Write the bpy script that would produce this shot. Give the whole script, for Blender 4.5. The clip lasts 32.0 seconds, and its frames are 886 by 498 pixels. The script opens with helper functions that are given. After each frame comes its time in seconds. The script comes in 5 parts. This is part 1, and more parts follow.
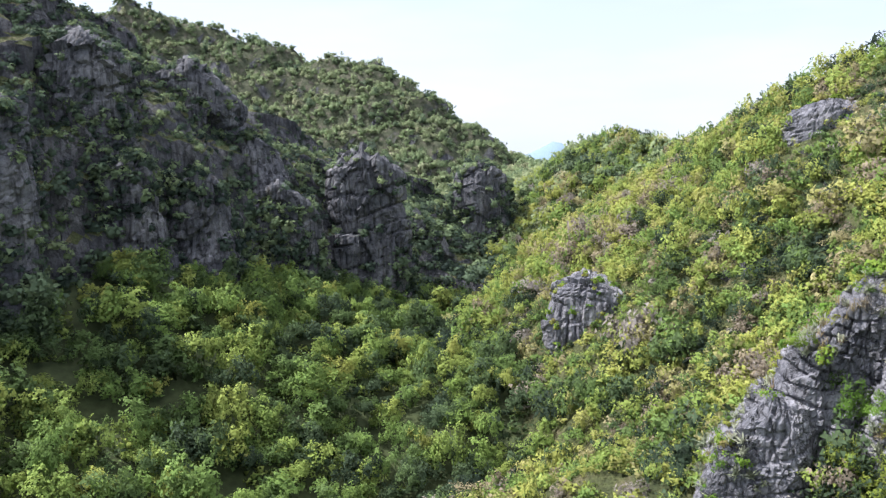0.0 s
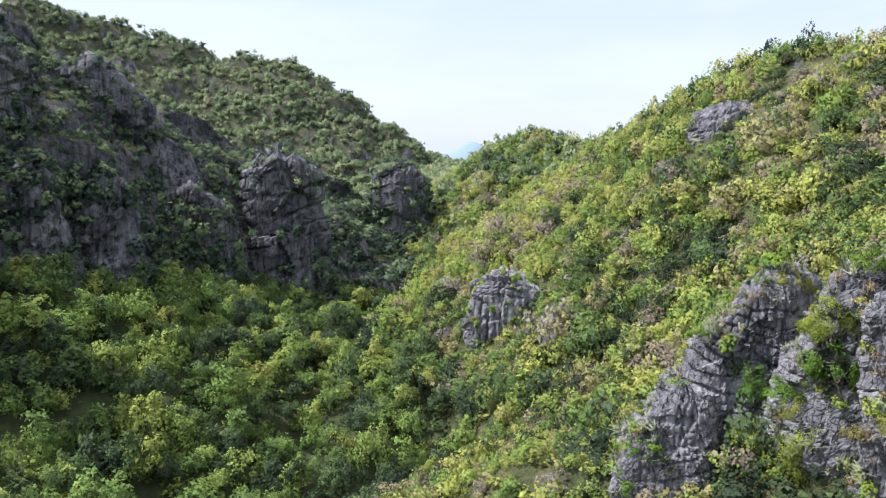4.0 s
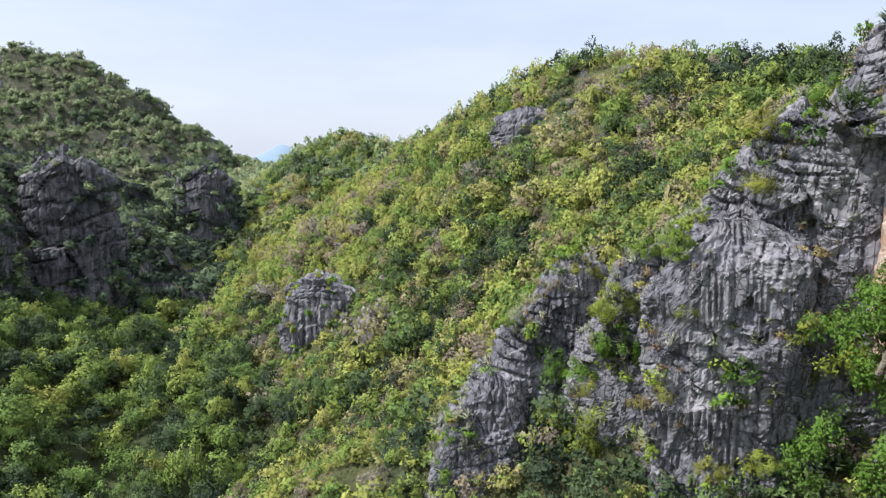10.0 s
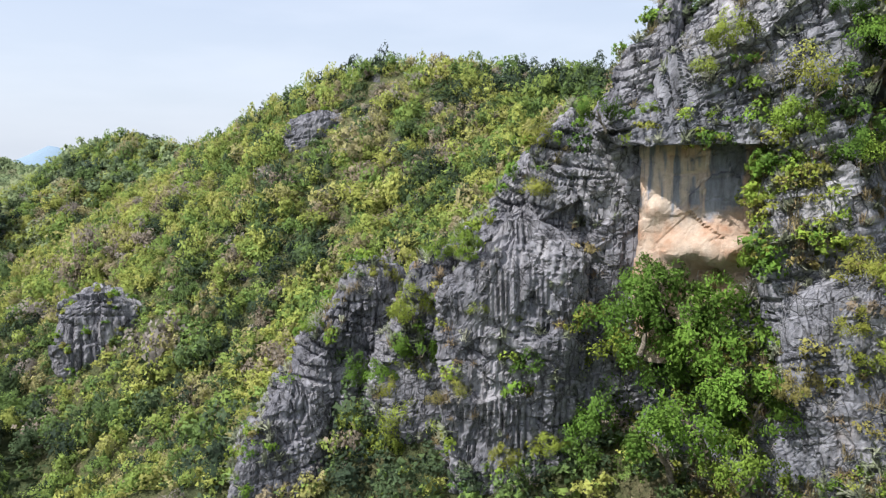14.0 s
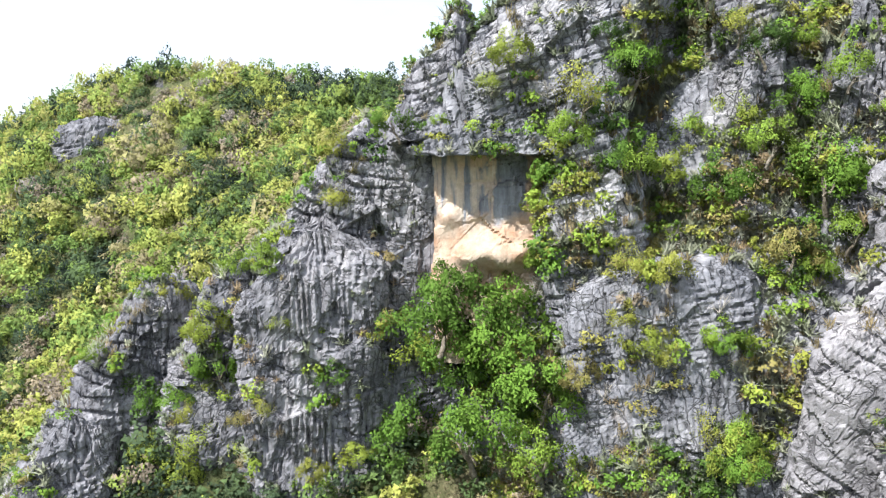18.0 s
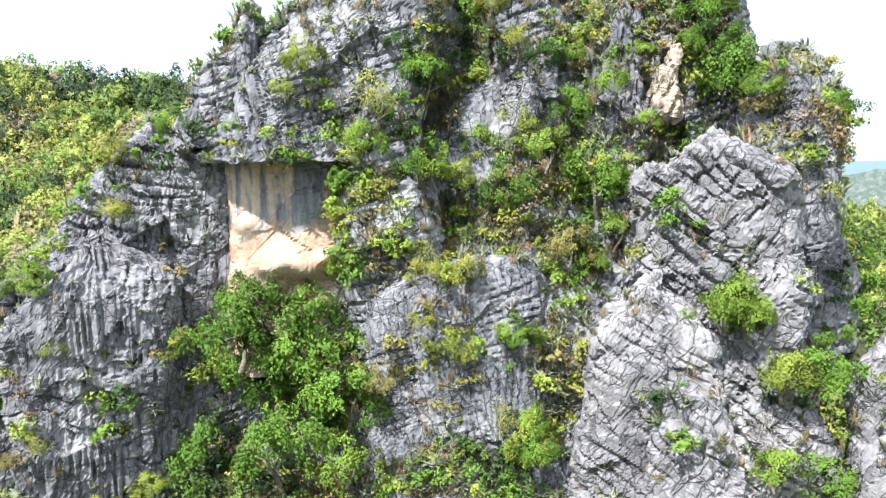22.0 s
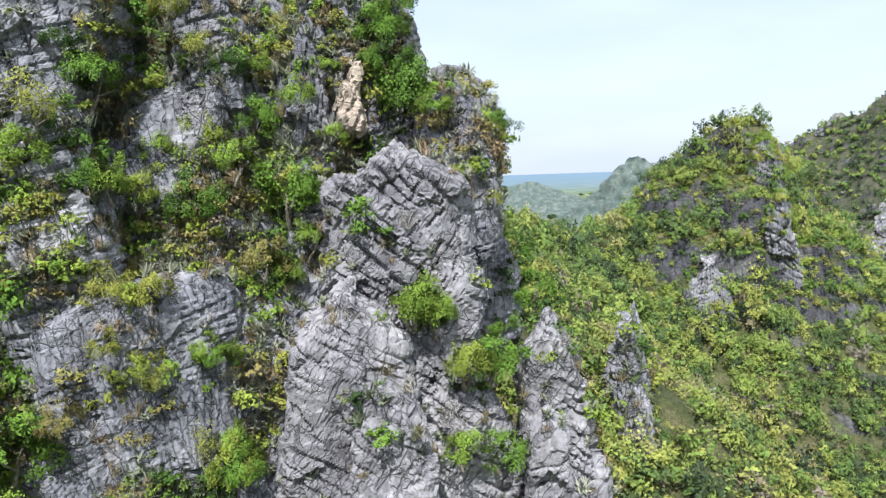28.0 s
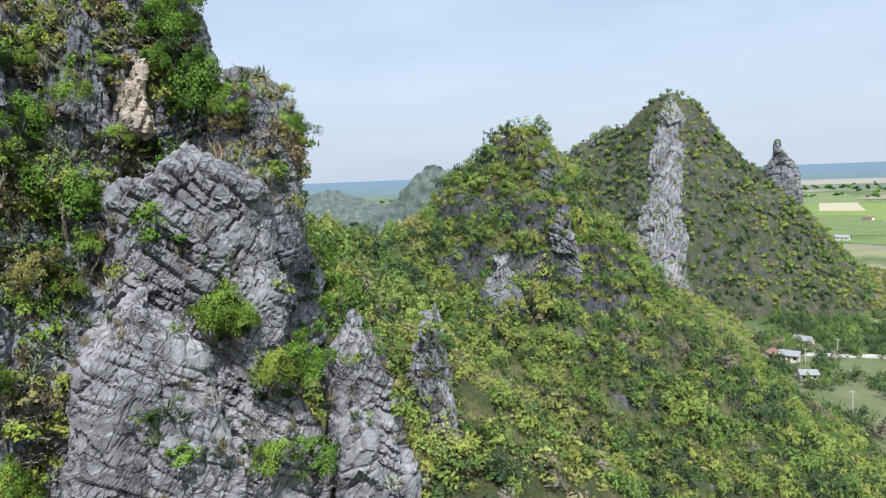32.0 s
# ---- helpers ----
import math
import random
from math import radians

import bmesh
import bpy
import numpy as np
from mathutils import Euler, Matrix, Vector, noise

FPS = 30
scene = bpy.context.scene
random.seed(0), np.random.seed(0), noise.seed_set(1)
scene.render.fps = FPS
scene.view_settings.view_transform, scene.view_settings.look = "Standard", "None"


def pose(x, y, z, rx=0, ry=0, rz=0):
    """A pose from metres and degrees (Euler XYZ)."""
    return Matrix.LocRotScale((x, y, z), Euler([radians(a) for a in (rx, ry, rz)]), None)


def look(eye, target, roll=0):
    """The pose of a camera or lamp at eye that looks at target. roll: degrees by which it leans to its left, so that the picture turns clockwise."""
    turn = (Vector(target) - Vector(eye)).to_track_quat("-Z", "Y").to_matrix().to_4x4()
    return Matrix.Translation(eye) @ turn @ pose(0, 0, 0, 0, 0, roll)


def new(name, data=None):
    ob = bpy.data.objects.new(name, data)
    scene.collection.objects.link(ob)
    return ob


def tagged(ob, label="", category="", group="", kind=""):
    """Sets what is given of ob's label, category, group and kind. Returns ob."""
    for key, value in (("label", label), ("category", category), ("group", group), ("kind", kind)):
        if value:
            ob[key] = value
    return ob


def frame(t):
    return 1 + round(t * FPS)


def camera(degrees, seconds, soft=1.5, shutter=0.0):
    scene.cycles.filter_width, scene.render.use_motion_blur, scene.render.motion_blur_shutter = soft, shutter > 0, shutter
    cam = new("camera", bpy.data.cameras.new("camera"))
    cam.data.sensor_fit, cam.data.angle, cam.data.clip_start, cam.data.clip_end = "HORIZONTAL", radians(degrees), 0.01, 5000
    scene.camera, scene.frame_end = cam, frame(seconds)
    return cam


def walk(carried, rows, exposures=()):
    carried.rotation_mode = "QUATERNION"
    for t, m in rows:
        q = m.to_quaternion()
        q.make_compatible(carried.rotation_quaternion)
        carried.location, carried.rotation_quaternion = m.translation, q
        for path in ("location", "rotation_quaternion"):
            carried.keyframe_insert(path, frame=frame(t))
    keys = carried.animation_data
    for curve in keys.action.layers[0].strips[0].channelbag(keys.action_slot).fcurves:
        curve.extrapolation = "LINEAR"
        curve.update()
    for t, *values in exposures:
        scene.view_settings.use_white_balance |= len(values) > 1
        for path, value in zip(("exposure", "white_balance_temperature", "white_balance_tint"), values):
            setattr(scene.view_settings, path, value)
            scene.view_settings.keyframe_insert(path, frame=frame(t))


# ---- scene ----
from mathutils.bvhtree import BVHTree

cam = camera(64.04, 32.0, soft=1.3)
ROWS = [
    (0.0, pose(0.00, 0.00, 75.00, 83.28, 0.45, -0.05)),
    (0.5, pose(-0.01, -0.04, 75.01, 83.30, 0.50, -0.36)),
    (1.0, pose(-0.03, -0.08, 75.01, 83.28, 0.52, -1.47)),
    (2.0, pose(-0.05, -0.16, 75.03, 83.27, 0.58, -3.16)),
    (3.0, pose(-0.08, -0.23, 75.04, 83.24, 0.66, -4.66)),
    (3.5, pose(-0.09, -0.27, 75.05, 83.21, 0.65, -5.61)),
    (5.5, pose(-0.11, -0.42, 74.99, 83.24, 0.70, -9.81)),
    (6.0, pose(-0.11, -0.45, 74.97, 83.25, 0.69, -10.85)),
    (7.0, pose(-0.11, -0.52, 74.93, 83.25, 0.73, -13.02)),
    (8.0, pose(-0.11, -0.59, 74.89, 83.27, 0.81, -15.64)),
    (9.0, pose(-0.04, -0.66, 74.85, 83.25, 0.96, -18.55)),
    (10.0, pose(0.04, -0.72, 74.82, 83.25, 0.96, -21.58)),
    (11.0, pose(0.11, -0.78, 74.78, 83.28, 0.88, -25.05)),
    (12.0, pose(0.19, -0.85, 74.75, 83.34, 0.85, -28.98)),
    (13.0, pose(0.24, -0.89, 74.78, 83.33, 0.77, -33.45)),
    (14.0, pose(0.30, -0.93, 74.80, 83.34, 0.79, -37.65)),
    (14.5, pose(0.33, -0.95, 74.82, 83.38, 0.79, -39.72)),
    (16.5, pose(0.40, -1.01, 74.88, 83.59, 0.95, -47.81)),
    (17.0, pose(0.39, -1.02, 74.90, 83.64, 1.06, -49.79)),
    (18.0, pose(0.37, -1.02, 74.94, 83.72, 1.23, -53.77)),
    (19.0, pose(0.35, -1.02, 74.98, 83.76, 1.40, -57.82)),
    (20.0, pose(0.33, -1.03, 75.02, 83.75, 1.47, -61.83)),
    (21.0, pose(0.31, -1.05, 75.06, 83.70, 1.56, -65.85)),
    (22.0, pose(0.30, -1.08, 75.11, 83.69, 1.62, -69.92)),
    (23.0, pose(0.28, -1.11, 75.15, 83.66, 1.68, -74.02)),
    (24.0, pose(0.27, -1.14, 75.20, 83.75, 1.70, -77.93)),
    (25.0, pose(0.22, -1.12, 75.11, 83.94, 1.79, -82.08)),
    (25.5, pose(0.19, -1.11, 75.07, 83.97, 1.82, -84.17)),
    (27.5, pose(0.09, -1.08, 74.91, 84.09, 1.93, -92.41)),
    (28.0, pose(0.07, -1.07, 74.87, 84.09, 1.95, -94.45)),
    (29.0, pose(-0.03, -1.05, 74.78, 84.09, 1.97, -98.47)),
    (30.0, pose(-0.13, -1.03, 74.70, 84.15, 2.12, -102.46)),
    (31.0, pose(-0.23, -1.01, 74.62, 84.17, 2.15, -106.42)),
    (32.0, pose(-0.33, -0.99, 74.54, 84.17, 2.24, -110.40)),
]
walk(cam, ROWS, exposures=[(0, 0.8, 6050, 16), (8, 0.5, 6080, 16), (14, 0.46, 6180, 14), (17, 0.9, 6180, 13), (20, 1.27, 6120, 10), (25, 1.27, 6120, 10),
                           (28, 0.68, 5980, 12), (32, 0.28, 5860, 10)])

# ---------------------------------------------------------------- sky and sun
SUN_BEARING, SUN_HEIGHT = -77.0, 54.0
world = bpy.data.worlds.new("sky")
scene.world = world
world.use_nodes = True
wn, wl = world.node_tree.nodes, world.node_tree.links
wn.clear()
sky = wn.new("ShaderNodeTexSky")
sky.sky_type, sky.sun_disc = "NISHITA", False
sky.sun_elevation, sky.sun_rotation = radians(SUN_HEIGHT), radians(SUN_BEARING)
sky.air_density, sky.dust_density, sky.ozone_density = 1.0, 4.0, 1.5
bg, out = wn.new("ShaderNodeBackground"), wn.new("ShaderNodeOutputWorld")
bg.inputs["Strength"].default_value = 0.118
# humid haze that whitens the low sky, and thin high cloud
coord, veil, thin, stretch, sep = (wn.new("ShaderNode" + k) for k in ("TexCoord", "TexNoise", "MapRange", "Mapping", "SeparateXYZ"))
stretch.inputs["Scale"].default_value = (1.6, 1.6, 7.0)
veil.inputs["Scale"].default_value, veil.inputs["Detail"].default_value = 2.2, 6.0
thin.inputs["From Min"].default_value, thin.inputs["From Max"].default_value = 0.42, 0.75
thin.inputs["To Min"].default_value, thin.inputs["To Max"].default_value = 0.0, 0.14
haze = wn.new("ShaderNodeValToRGB")
haze.color_ramp.interpolation = "EASE"
for e, (p, v) in zip([haze.color_ramp.elements[0], haze.color_ramp.elements[1], haze.color_ramp.elements.new(0.3)], ((0.0, 0.72), (0.75, 0.25), (0.3, 0.5))):
    e.position, e.color = p, (v, v, v, 1)
low, cloud = wn.new("ShaderNodeMix"), wn.new("ShaderNodeMix")
low.data_type = cloud.data_type = "RGBA"
glow = wn.new("ShaderNodeValToRGB")
for e, (p, c) in zip([glow.color_ramp.elements[0], glow.color_ramp.elements[1], glow.color_ramp.elements.new(0.25)],
                     ((0.0, (0.58, 0.63, 0.67, 1)), (0.6, (0.95, 0.96, 0.97, 1)), (0.25, (0.59, 0.65, 0.71, 1)))):
    e.position, e.color = p, c
lift = wn.new("ShaderNodeVectorMath")
lift.operation, lift.inputs[3].default_value = "SCALE", 10.0
wl.new(sep.outputs["Z"], glow.inputs["Fac"])
wl.new(glow.outputs["Color"], lift.inputs[0])
wl.new(lift.outputs["Vector"], low.inputs["B"])
cloud.inputs["B"].default_value = (8.0, 8.1, 8.2, 1)
wl.new(coord.outputs["Generated"], stretch.inputs["Vector"])
wl.new(coord.outputs["Generated"], sep.inputs["Vector"])
wl.new(sep.outputs["Z"], haze.inputs["Fac"])
wl.new(haze.outputs["Color"], low.inputs["Factor"])
wl.new(sky.outputs["Color"], low.inputs["A"])
wl.new(stretch.outputs["Vector"], veil.inputs["Vector"])
wl.new(veil.outputs["Fac"], thin.inputs["Value"])
wl.new(thin.outputs["Result"], cloud.inputs["Factor"])
wl.new(low.outputs["Result"], cloud.inputs["A"])
wl.new(cloud.outputs["Result"], bg.inputs["Color"])
wl.new(bg.outputs["Background"], out.inputs["Surface"])

sun = new("sun", bpy.data.lights.new("sun", "SUN"))
sun.data.energy, sun.data.angle, sun.data.color = 5.0, radians(0.6), (1.0, 0.95, 0.86)
way_sun = Vector((math.sin(radians(SUN_BEARING)) * math.cos(radians(SUN_HEIGHT)),
                  math.cos(radians(SUN_BEARING)) * math.cos(radians(SUN_HEIGHT)), math.sin(radians(SUN_HEIGHT))))
sun.matrix_world = look(way_sun * 300, (0, 0, 0))

# ---------------------------------------------------------------- materials


def material(name, rough=0.9):
    m = bpy.data.materials.new(name)
    m.use_nodes = True
    b = m.node_tree.nodes["Principled BSDF"]
    b.inputs["Roughness"].default_value = rough
    b.inputs["Specular IOR Level"].default_value = 0.25
    return m, m.node_tree.nodes, m.node_tree.links, b


def ramp(nodes, links, src, stops):
    r = nodes.new("ShaderNodeValToRGB")
    while len(r.color_ramp.elements) < len(stops):
        r.color_ramp.elements.new(0.5)
    for e, (p, c) in zip(r.color_ramp.elements, stops):
        e.position, e.color = p, (*c, 1)
    links.new(src, r.inputs["Fac"])
    return r.outputs["Color"]


def noise_tex(nodes, links, scale, detail=6, stretch=(1, 1, 1), rough=0.6, turn=(0, 0, 0)):
    g, mp, n = nodes.new("ShaderNodeNewGeometry"), nodes.new("ShaderNodeMapping"), nodes.new("ShaderNodeTexNoise")
    mp.vector_type = "TEXTURE"
    mp.inputs["Scale"].default_value = tuple(1 / v for v in stretch)
    mp.inputs["Rotation"].default_value = tuple(-v for v in turn)
    n.inputs["Scale"].default_value, n.inputs["Detail"].default_value, n.inputs["Roughness"].default_value = scale, detail, rough
    links.new(g.outputs["Position"], mp.inputs["Vector"])
    links.new(mp.outputs["Vector"], n.inputs["Vector"])
    return n.outputs["Fac"]


def mix(nodes, links, fac, a, b, kind="MIX"):
    m = nodes.new("ShaderNodeMix")
    m.data_type, m.blend_type = "RGBA", kind
    for key, v in (("Factor", fac), ("A", a), ("B", b)):
        if isinstance(v, (int, float)):
            m.inputs[key].default_value = v
        elif isinstance(v, tuple):
            m.inputs[key].default_value = (*v, 1)
        else:
            links.new(v, m.inputs[key])
    return m.outputs["Result"]


def grey(v):
    return (v, v, v)


def limestone(name, dark, mid, light, warm, warm_from=0.62, streak=0.6, crack=0.8, gape=0.5, dip=16.0):
    """Weathered karst limestone: grey beds, dark vertical lichen streaks, pale scars and rusty stains."""
    m, n, l, b = material(name, 0.92)
    big = noise_tex(n, l, 0.16, 5)
    col = ramp(n, l, big, [(0.30, dark), (0.5, mid), (0.72, light)])
    fine = noise_tex(n, l, 2.6, 8, rough=0.7)
    col = mix(n, l, 0.8, col, ramp(n, l, fine, [(0.25, grey(0.30)), (0.5, grey(0.52)), (0.8, grey(0.78))]), "OVERLAY")
    run = noise_tex(n, l, 1.0, 5, (1.3, 1.3, 0.13), 0.6)
    col = mix(n, l, streak, col, ramp(n, l, run, [(0.36, grey(0.32)), (0.56, grey(1.0))]), "MULTIPLY")
    stain = noise_tex(n, l, 0.33, 4, (1, 1, 0.5))
    col = mix(n, l, ramp(n, l, stain, [(warm_from, grey(0)), (warm_from + 0.16, grey(0.75))]), col, warm)
    l.new(col, b.inputs["Base Color"])
    rough = noise_tex(n, l, 3.4, 9, rough=0.72)
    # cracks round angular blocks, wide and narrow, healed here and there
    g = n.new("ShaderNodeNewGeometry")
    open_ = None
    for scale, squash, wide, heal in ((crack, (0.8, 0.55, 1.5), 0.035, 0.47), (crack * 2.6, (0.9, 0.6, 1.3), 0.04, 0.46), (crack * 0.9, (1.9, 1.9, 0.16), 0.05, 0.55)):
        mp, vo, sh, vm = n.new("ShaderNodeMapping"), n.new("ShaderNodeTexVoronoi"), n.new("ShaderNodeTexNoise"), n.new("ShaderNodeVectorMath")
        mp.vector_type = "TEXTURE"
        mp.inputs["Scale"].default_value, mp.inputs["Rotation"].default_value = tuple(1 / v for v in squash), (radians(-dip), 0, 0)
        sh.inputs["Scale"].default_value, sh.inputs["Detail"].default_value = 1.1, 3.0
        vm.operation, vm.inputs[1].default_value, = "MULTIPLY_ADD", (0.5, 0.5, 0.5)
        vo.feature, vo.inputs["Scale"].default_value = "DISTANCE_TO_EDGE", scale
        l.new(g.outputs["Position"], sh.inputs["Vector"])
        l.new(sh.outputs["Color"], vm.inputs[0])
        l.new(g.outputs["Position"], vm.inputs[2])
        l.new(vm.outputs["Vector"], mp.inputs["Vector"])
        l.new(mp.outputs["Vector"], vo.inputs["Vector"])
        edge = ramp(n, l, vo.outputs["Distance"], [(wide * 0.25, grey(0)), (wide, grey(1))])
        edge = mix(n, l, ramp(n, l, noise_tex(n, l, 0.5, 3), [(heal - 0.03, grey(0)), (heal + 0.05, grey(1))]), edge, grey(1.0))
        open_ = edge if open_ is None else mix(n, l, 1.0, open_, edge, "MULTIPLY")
    # crack colour is darkened for lodged dirt and for shade painted in
    dirt_and_shade = mix(n, l, 1.0, col, mix(n, l, open_, grey(gape), grey(1.0)), "MULTIPLY")
    l.new(dirt_and_shade, b.inputs["Base Color"])
    deep = n.new("ShaderNodeMath")
    deep.operation, deep.inputs[1].default_value = "MULTIPLY_ADD", 1.1
    l.new(open_, deep.inputs[0])
    l.new(rough, deep.inputs[2])
    bump = n.new("ShaderNodeBump")
    bump.inputs["Strength"].default_value, bump.inputs["Distance"].default_value = 0.75, 0.16
    l.new(deep.outputs["Value"], bump.inputs["Height"])
    l.new(bump.outputs["Normal"], b.inputs["Normal"])
    return m


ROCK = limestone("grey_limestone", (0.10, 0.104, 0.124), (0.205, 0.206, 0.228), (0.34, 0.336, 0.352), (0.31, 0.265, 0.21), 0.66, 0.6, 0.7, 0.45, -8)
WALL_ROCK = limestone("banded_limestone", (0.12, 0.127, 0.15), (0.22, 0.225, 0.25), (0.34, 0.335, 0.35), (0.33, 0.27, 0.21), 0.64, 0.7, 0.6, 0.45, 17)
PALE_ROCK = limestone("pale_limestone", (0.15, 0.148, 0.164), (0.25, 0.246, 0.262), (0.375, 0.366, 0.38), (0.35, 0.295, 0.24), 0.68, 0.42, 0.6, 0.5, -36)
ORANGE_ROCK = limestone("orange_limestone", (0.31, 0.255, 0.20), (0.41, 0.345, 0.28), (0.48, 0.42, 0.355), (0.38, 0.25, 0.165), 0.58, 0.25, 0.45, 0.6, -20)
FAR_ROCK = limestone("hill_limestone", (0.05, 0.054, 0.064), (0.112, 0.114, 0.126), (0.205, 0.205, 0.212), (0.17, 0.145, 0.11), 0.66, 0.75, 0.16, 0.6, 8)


def cave_stone():
    """Sheltered cave wall: cream and rust-coloured stone with blue-grey and white runs of water."""
    m, n, l, b = material("cave_limestone", 0.85)
    col = ramp(n, l, noise_tex(n, l, 0.22, 4, (1, 1, 0.7)), [(0.36, (0.38, 0.335, 0.29)), (0.5, (0.50, 0.41, 0.325)), (0.62, (0.50, 0.33, 0.215)), (0.72, (0.46, 0.41, 0.35))])
    blue = ramp(n, l, noise_tex(n, l, 0.42, 4, (1, 1, 0.12), 0.62), [(0.46, grey(0)), (0.51, grey(0.92))])
    col = mix(n, l, blue, col, ramp(n, l, noise_tex(n, l, 1.6, 6, (1, 1, 0.2)), [(0.35, (0.085, 0.10, 0.13)), (0.65, (0.24, 0.27, 0.315))]))
    # the lower bulge is bare orange and cream stone
    g, sep, up = n.new("ShaderNodeNewGeometry"), n.new("ShaderNodeSeparateXYZ"), n.new("ShaderNodeMath")
    up.operation, up.inputs[1].default_value = "MULTIPLY_ADD", 7.0
    l.new(g.outputs["Position"], sep.inputs["Vector"])
    l.new(noise_tex(n, l, 0.35, 4), up.inputs[0])
    l.new(sep.outputs["Z"], up.inputs[2])
    zone = n.new("ShaderNodeMapRange")
    zone.inputs["From Min"].default_value, zone.inputs["From Max"].default_value = 75.2, 74.2
    l.new(up.outputs["Value"], zone.inputs["Value"])
    col = mix(n, l, zone.outputs["Result"], col, ramp(n, l, noise_tex(n, l, 0.5, 5), [(0.35, (0.34, 0.20, 0.125)), (0.5, (0.40, 0.30, 0.225)), (0.7, (0.44, 0.37, 0.30))]))
    white = ramp(n, l, noise_tex(n, l, 0.95, 3, (1, 1, 0.07)), [(0.63, grey(0)), (0.7, grey(0.7))])
    col = mix(n, l, white, col, (0.66, 0.63, 0.59))
    col = mix(n, l, 0.45, col, ramp(n, l, noise_tex(n, l, 2.6, 8, rough=0.7), [(0.3, grey(0.3)), (0.7, grey(0.7))]), "OVERLAY")
    l.new(col, b.inputs["Base Color"])
    bump = n.new("ShaderNodeBump")
    bump.inputs["Strength"].default_value, bump.inputs["Distance"].default_value = 0.8, 0.22
    l.new(noise_tex(n, l, 1.5, 9, (1, 1, 0.5), 0.75), bump.inputs["Height"])
    l.new(bump.outputs["Normal"], b.inputs["Normal"])
    return m


CAVE_ROCK = cave_stone()


def soil(name, a, b_, c, scale=0.35):
    m, n, l, b = material(name, 1.0)
    col = ramp(n, l, noise_tex(n, l, scale, 8, rough=0.7), [(0.3, a), (0.5, b_), (0.72, c)])
    col = mix(n, l, 0.5, col, ramp(n, l, noise_tex(n, l, 3.0, 6), [(0.3, grey(0.35)), (0.7, grey(0.7))]), "OVERLAY")
    l.new(col, b.inputs["Base Color"])
    bump = n.new("ShaderNodeBump")
    bump.inputs["Strength"].default_value, bump.inputs["Distance"].default_value = 0.8, 0.6
    l.new(noise_tex(n, l, 1.4, 7), bump.inputs["Height"])
    l.new(bump.outputs["Normal"], b.inputs["Normal"])
    return m


SCRUB = soil("scrub_floor", (0.035, 0.05, 0.018), (0.07, 0.09, 0.03), (0.15, 0.13, 0.065))


def foliage(name, stops, size=0.4):
    """Leaves: every plant has its own tint, every leaf differs a little from its neighbours."""
    m, n, l, b = material(name, 0.75)
    b.inputs["Specular IOR Level"].default_value = 0.1
    at, g, add = n.new("ShaderNodeAttribute"), n.new("ShaderNodeNewGeometry"), n.new("ShaderNodeMath")
    at.attribute_name = "tint"
    add.operation = "MULTIPLY_ADD"
    add.inputs[1].default_value, add.inputs[2].default_value = 0.05, -0.025
    l.new(g.outputs["Random Per Island"], add.inputs[0])
    s = n.new("ShaderNodeMath")
    l.new(add.outputs["Value"], s.inputs[0])
    l.new(at.outputs["Fac"], s.inputs[1])
    col = ramp(n, l, s.outputs["Value"], stops)
    col = mix(n, l, 0.6, col, ramp(n, l, noise_tex(n, l, 0.55, 3, rough=0.6), [(0.3, grey(0.24)), (0.7, grey(0.76))]), "OVERLAY")
    l.new(col, b.inputs["Base Color"])
    bump = n.new("ShaderNodeBump")
    bump.inputs["Strength"].default_value, bump.inputs["Distance"].default_value = 0.25, 0.2
    l.new(noise_tex(n, l, 3.6, 5, rough=0.65), bump.inputs["Height"])
    # leaves turn with the round of the crown that they belong to
    away, face, blend, unit = n.new("ShaderNodeAttribute"), n.new("ShaderNodeVectorTransform"), n.new("ShaderNodeMix"), n.new("ShaderNodeVectorMath")
    away.attribute_name, blend.data_type, unit.operation = "away", "VECTOR", "NORMALIZE"
    face.vector_type, face.convert_from, face.convert_to = "NORMAL", "OBJECT", "WORLD"
    blend.inputs["Factor"].default_value = 0.78
    l.new(away.outputs["Vector"], face.inputs["Vector"])
    l.new(g.outputs["Normal"], blend.inputs["A"])
    l.new(face.outputs["Vector"], blend.inputs["B"])
    l.new(blend.outputs["Result"], unit.inputs[0])
    l.new(unit.outputs["Vector"], bump.inputs["Normal"])
    l.new(bump.outputs["Normal"], b.inputs["Normal"])
    tr, ms, o = n.new("ShaderNodeBsdfTranslucent"), n.new("ShaderNodeMixShader"), n["Material Output"]
    ms.inputs["Fac"].default_value = 0.3
    l.new(col, tr.inputs["Color"])
    l.new(b.outputs["BSDF"], ms.inputs[1])
    l.new(tr.outputs["BSDF"], ms.inputs[2])
    l.new(ms.outputs["Shader"], o.inputs["Surface"])
    return m


GREENS = [(0.0, (0.026, 0.046, 0.024)), (0.22, (0.060, 0.115, 0.026)), (0.4, (0.140, 0.255, 0.040)), (0.52, (0.225, 0.315, 0.052)),
          (0.65, (0.275, 0.300, 0.060)), (0.8, (0.28, 0.24, 0.10)), (0.9, (0.24, 0.185, 0.115)), (1.0, (0.25, 0.23, 0.20))]
LEAVES = foliage("leaves", GREENS)
WILD = foliage("scrub_leaves", [(0.0, (0.032, 0.050, 0.036)), (0.22, (0.078, 0.118, 0.056)), (0.4, (0.160, 0.250, 0.064)), (0.52, (0.248, 0.318, 0.078)),
                                (0.65, (0.330, 0.352, 0.090)), (0.8, (0.30, 0.265, 0.160)), (0.9, (0.245, 0.205, 0.150)), (1.0, (0.28, 0.26, 0.24))])
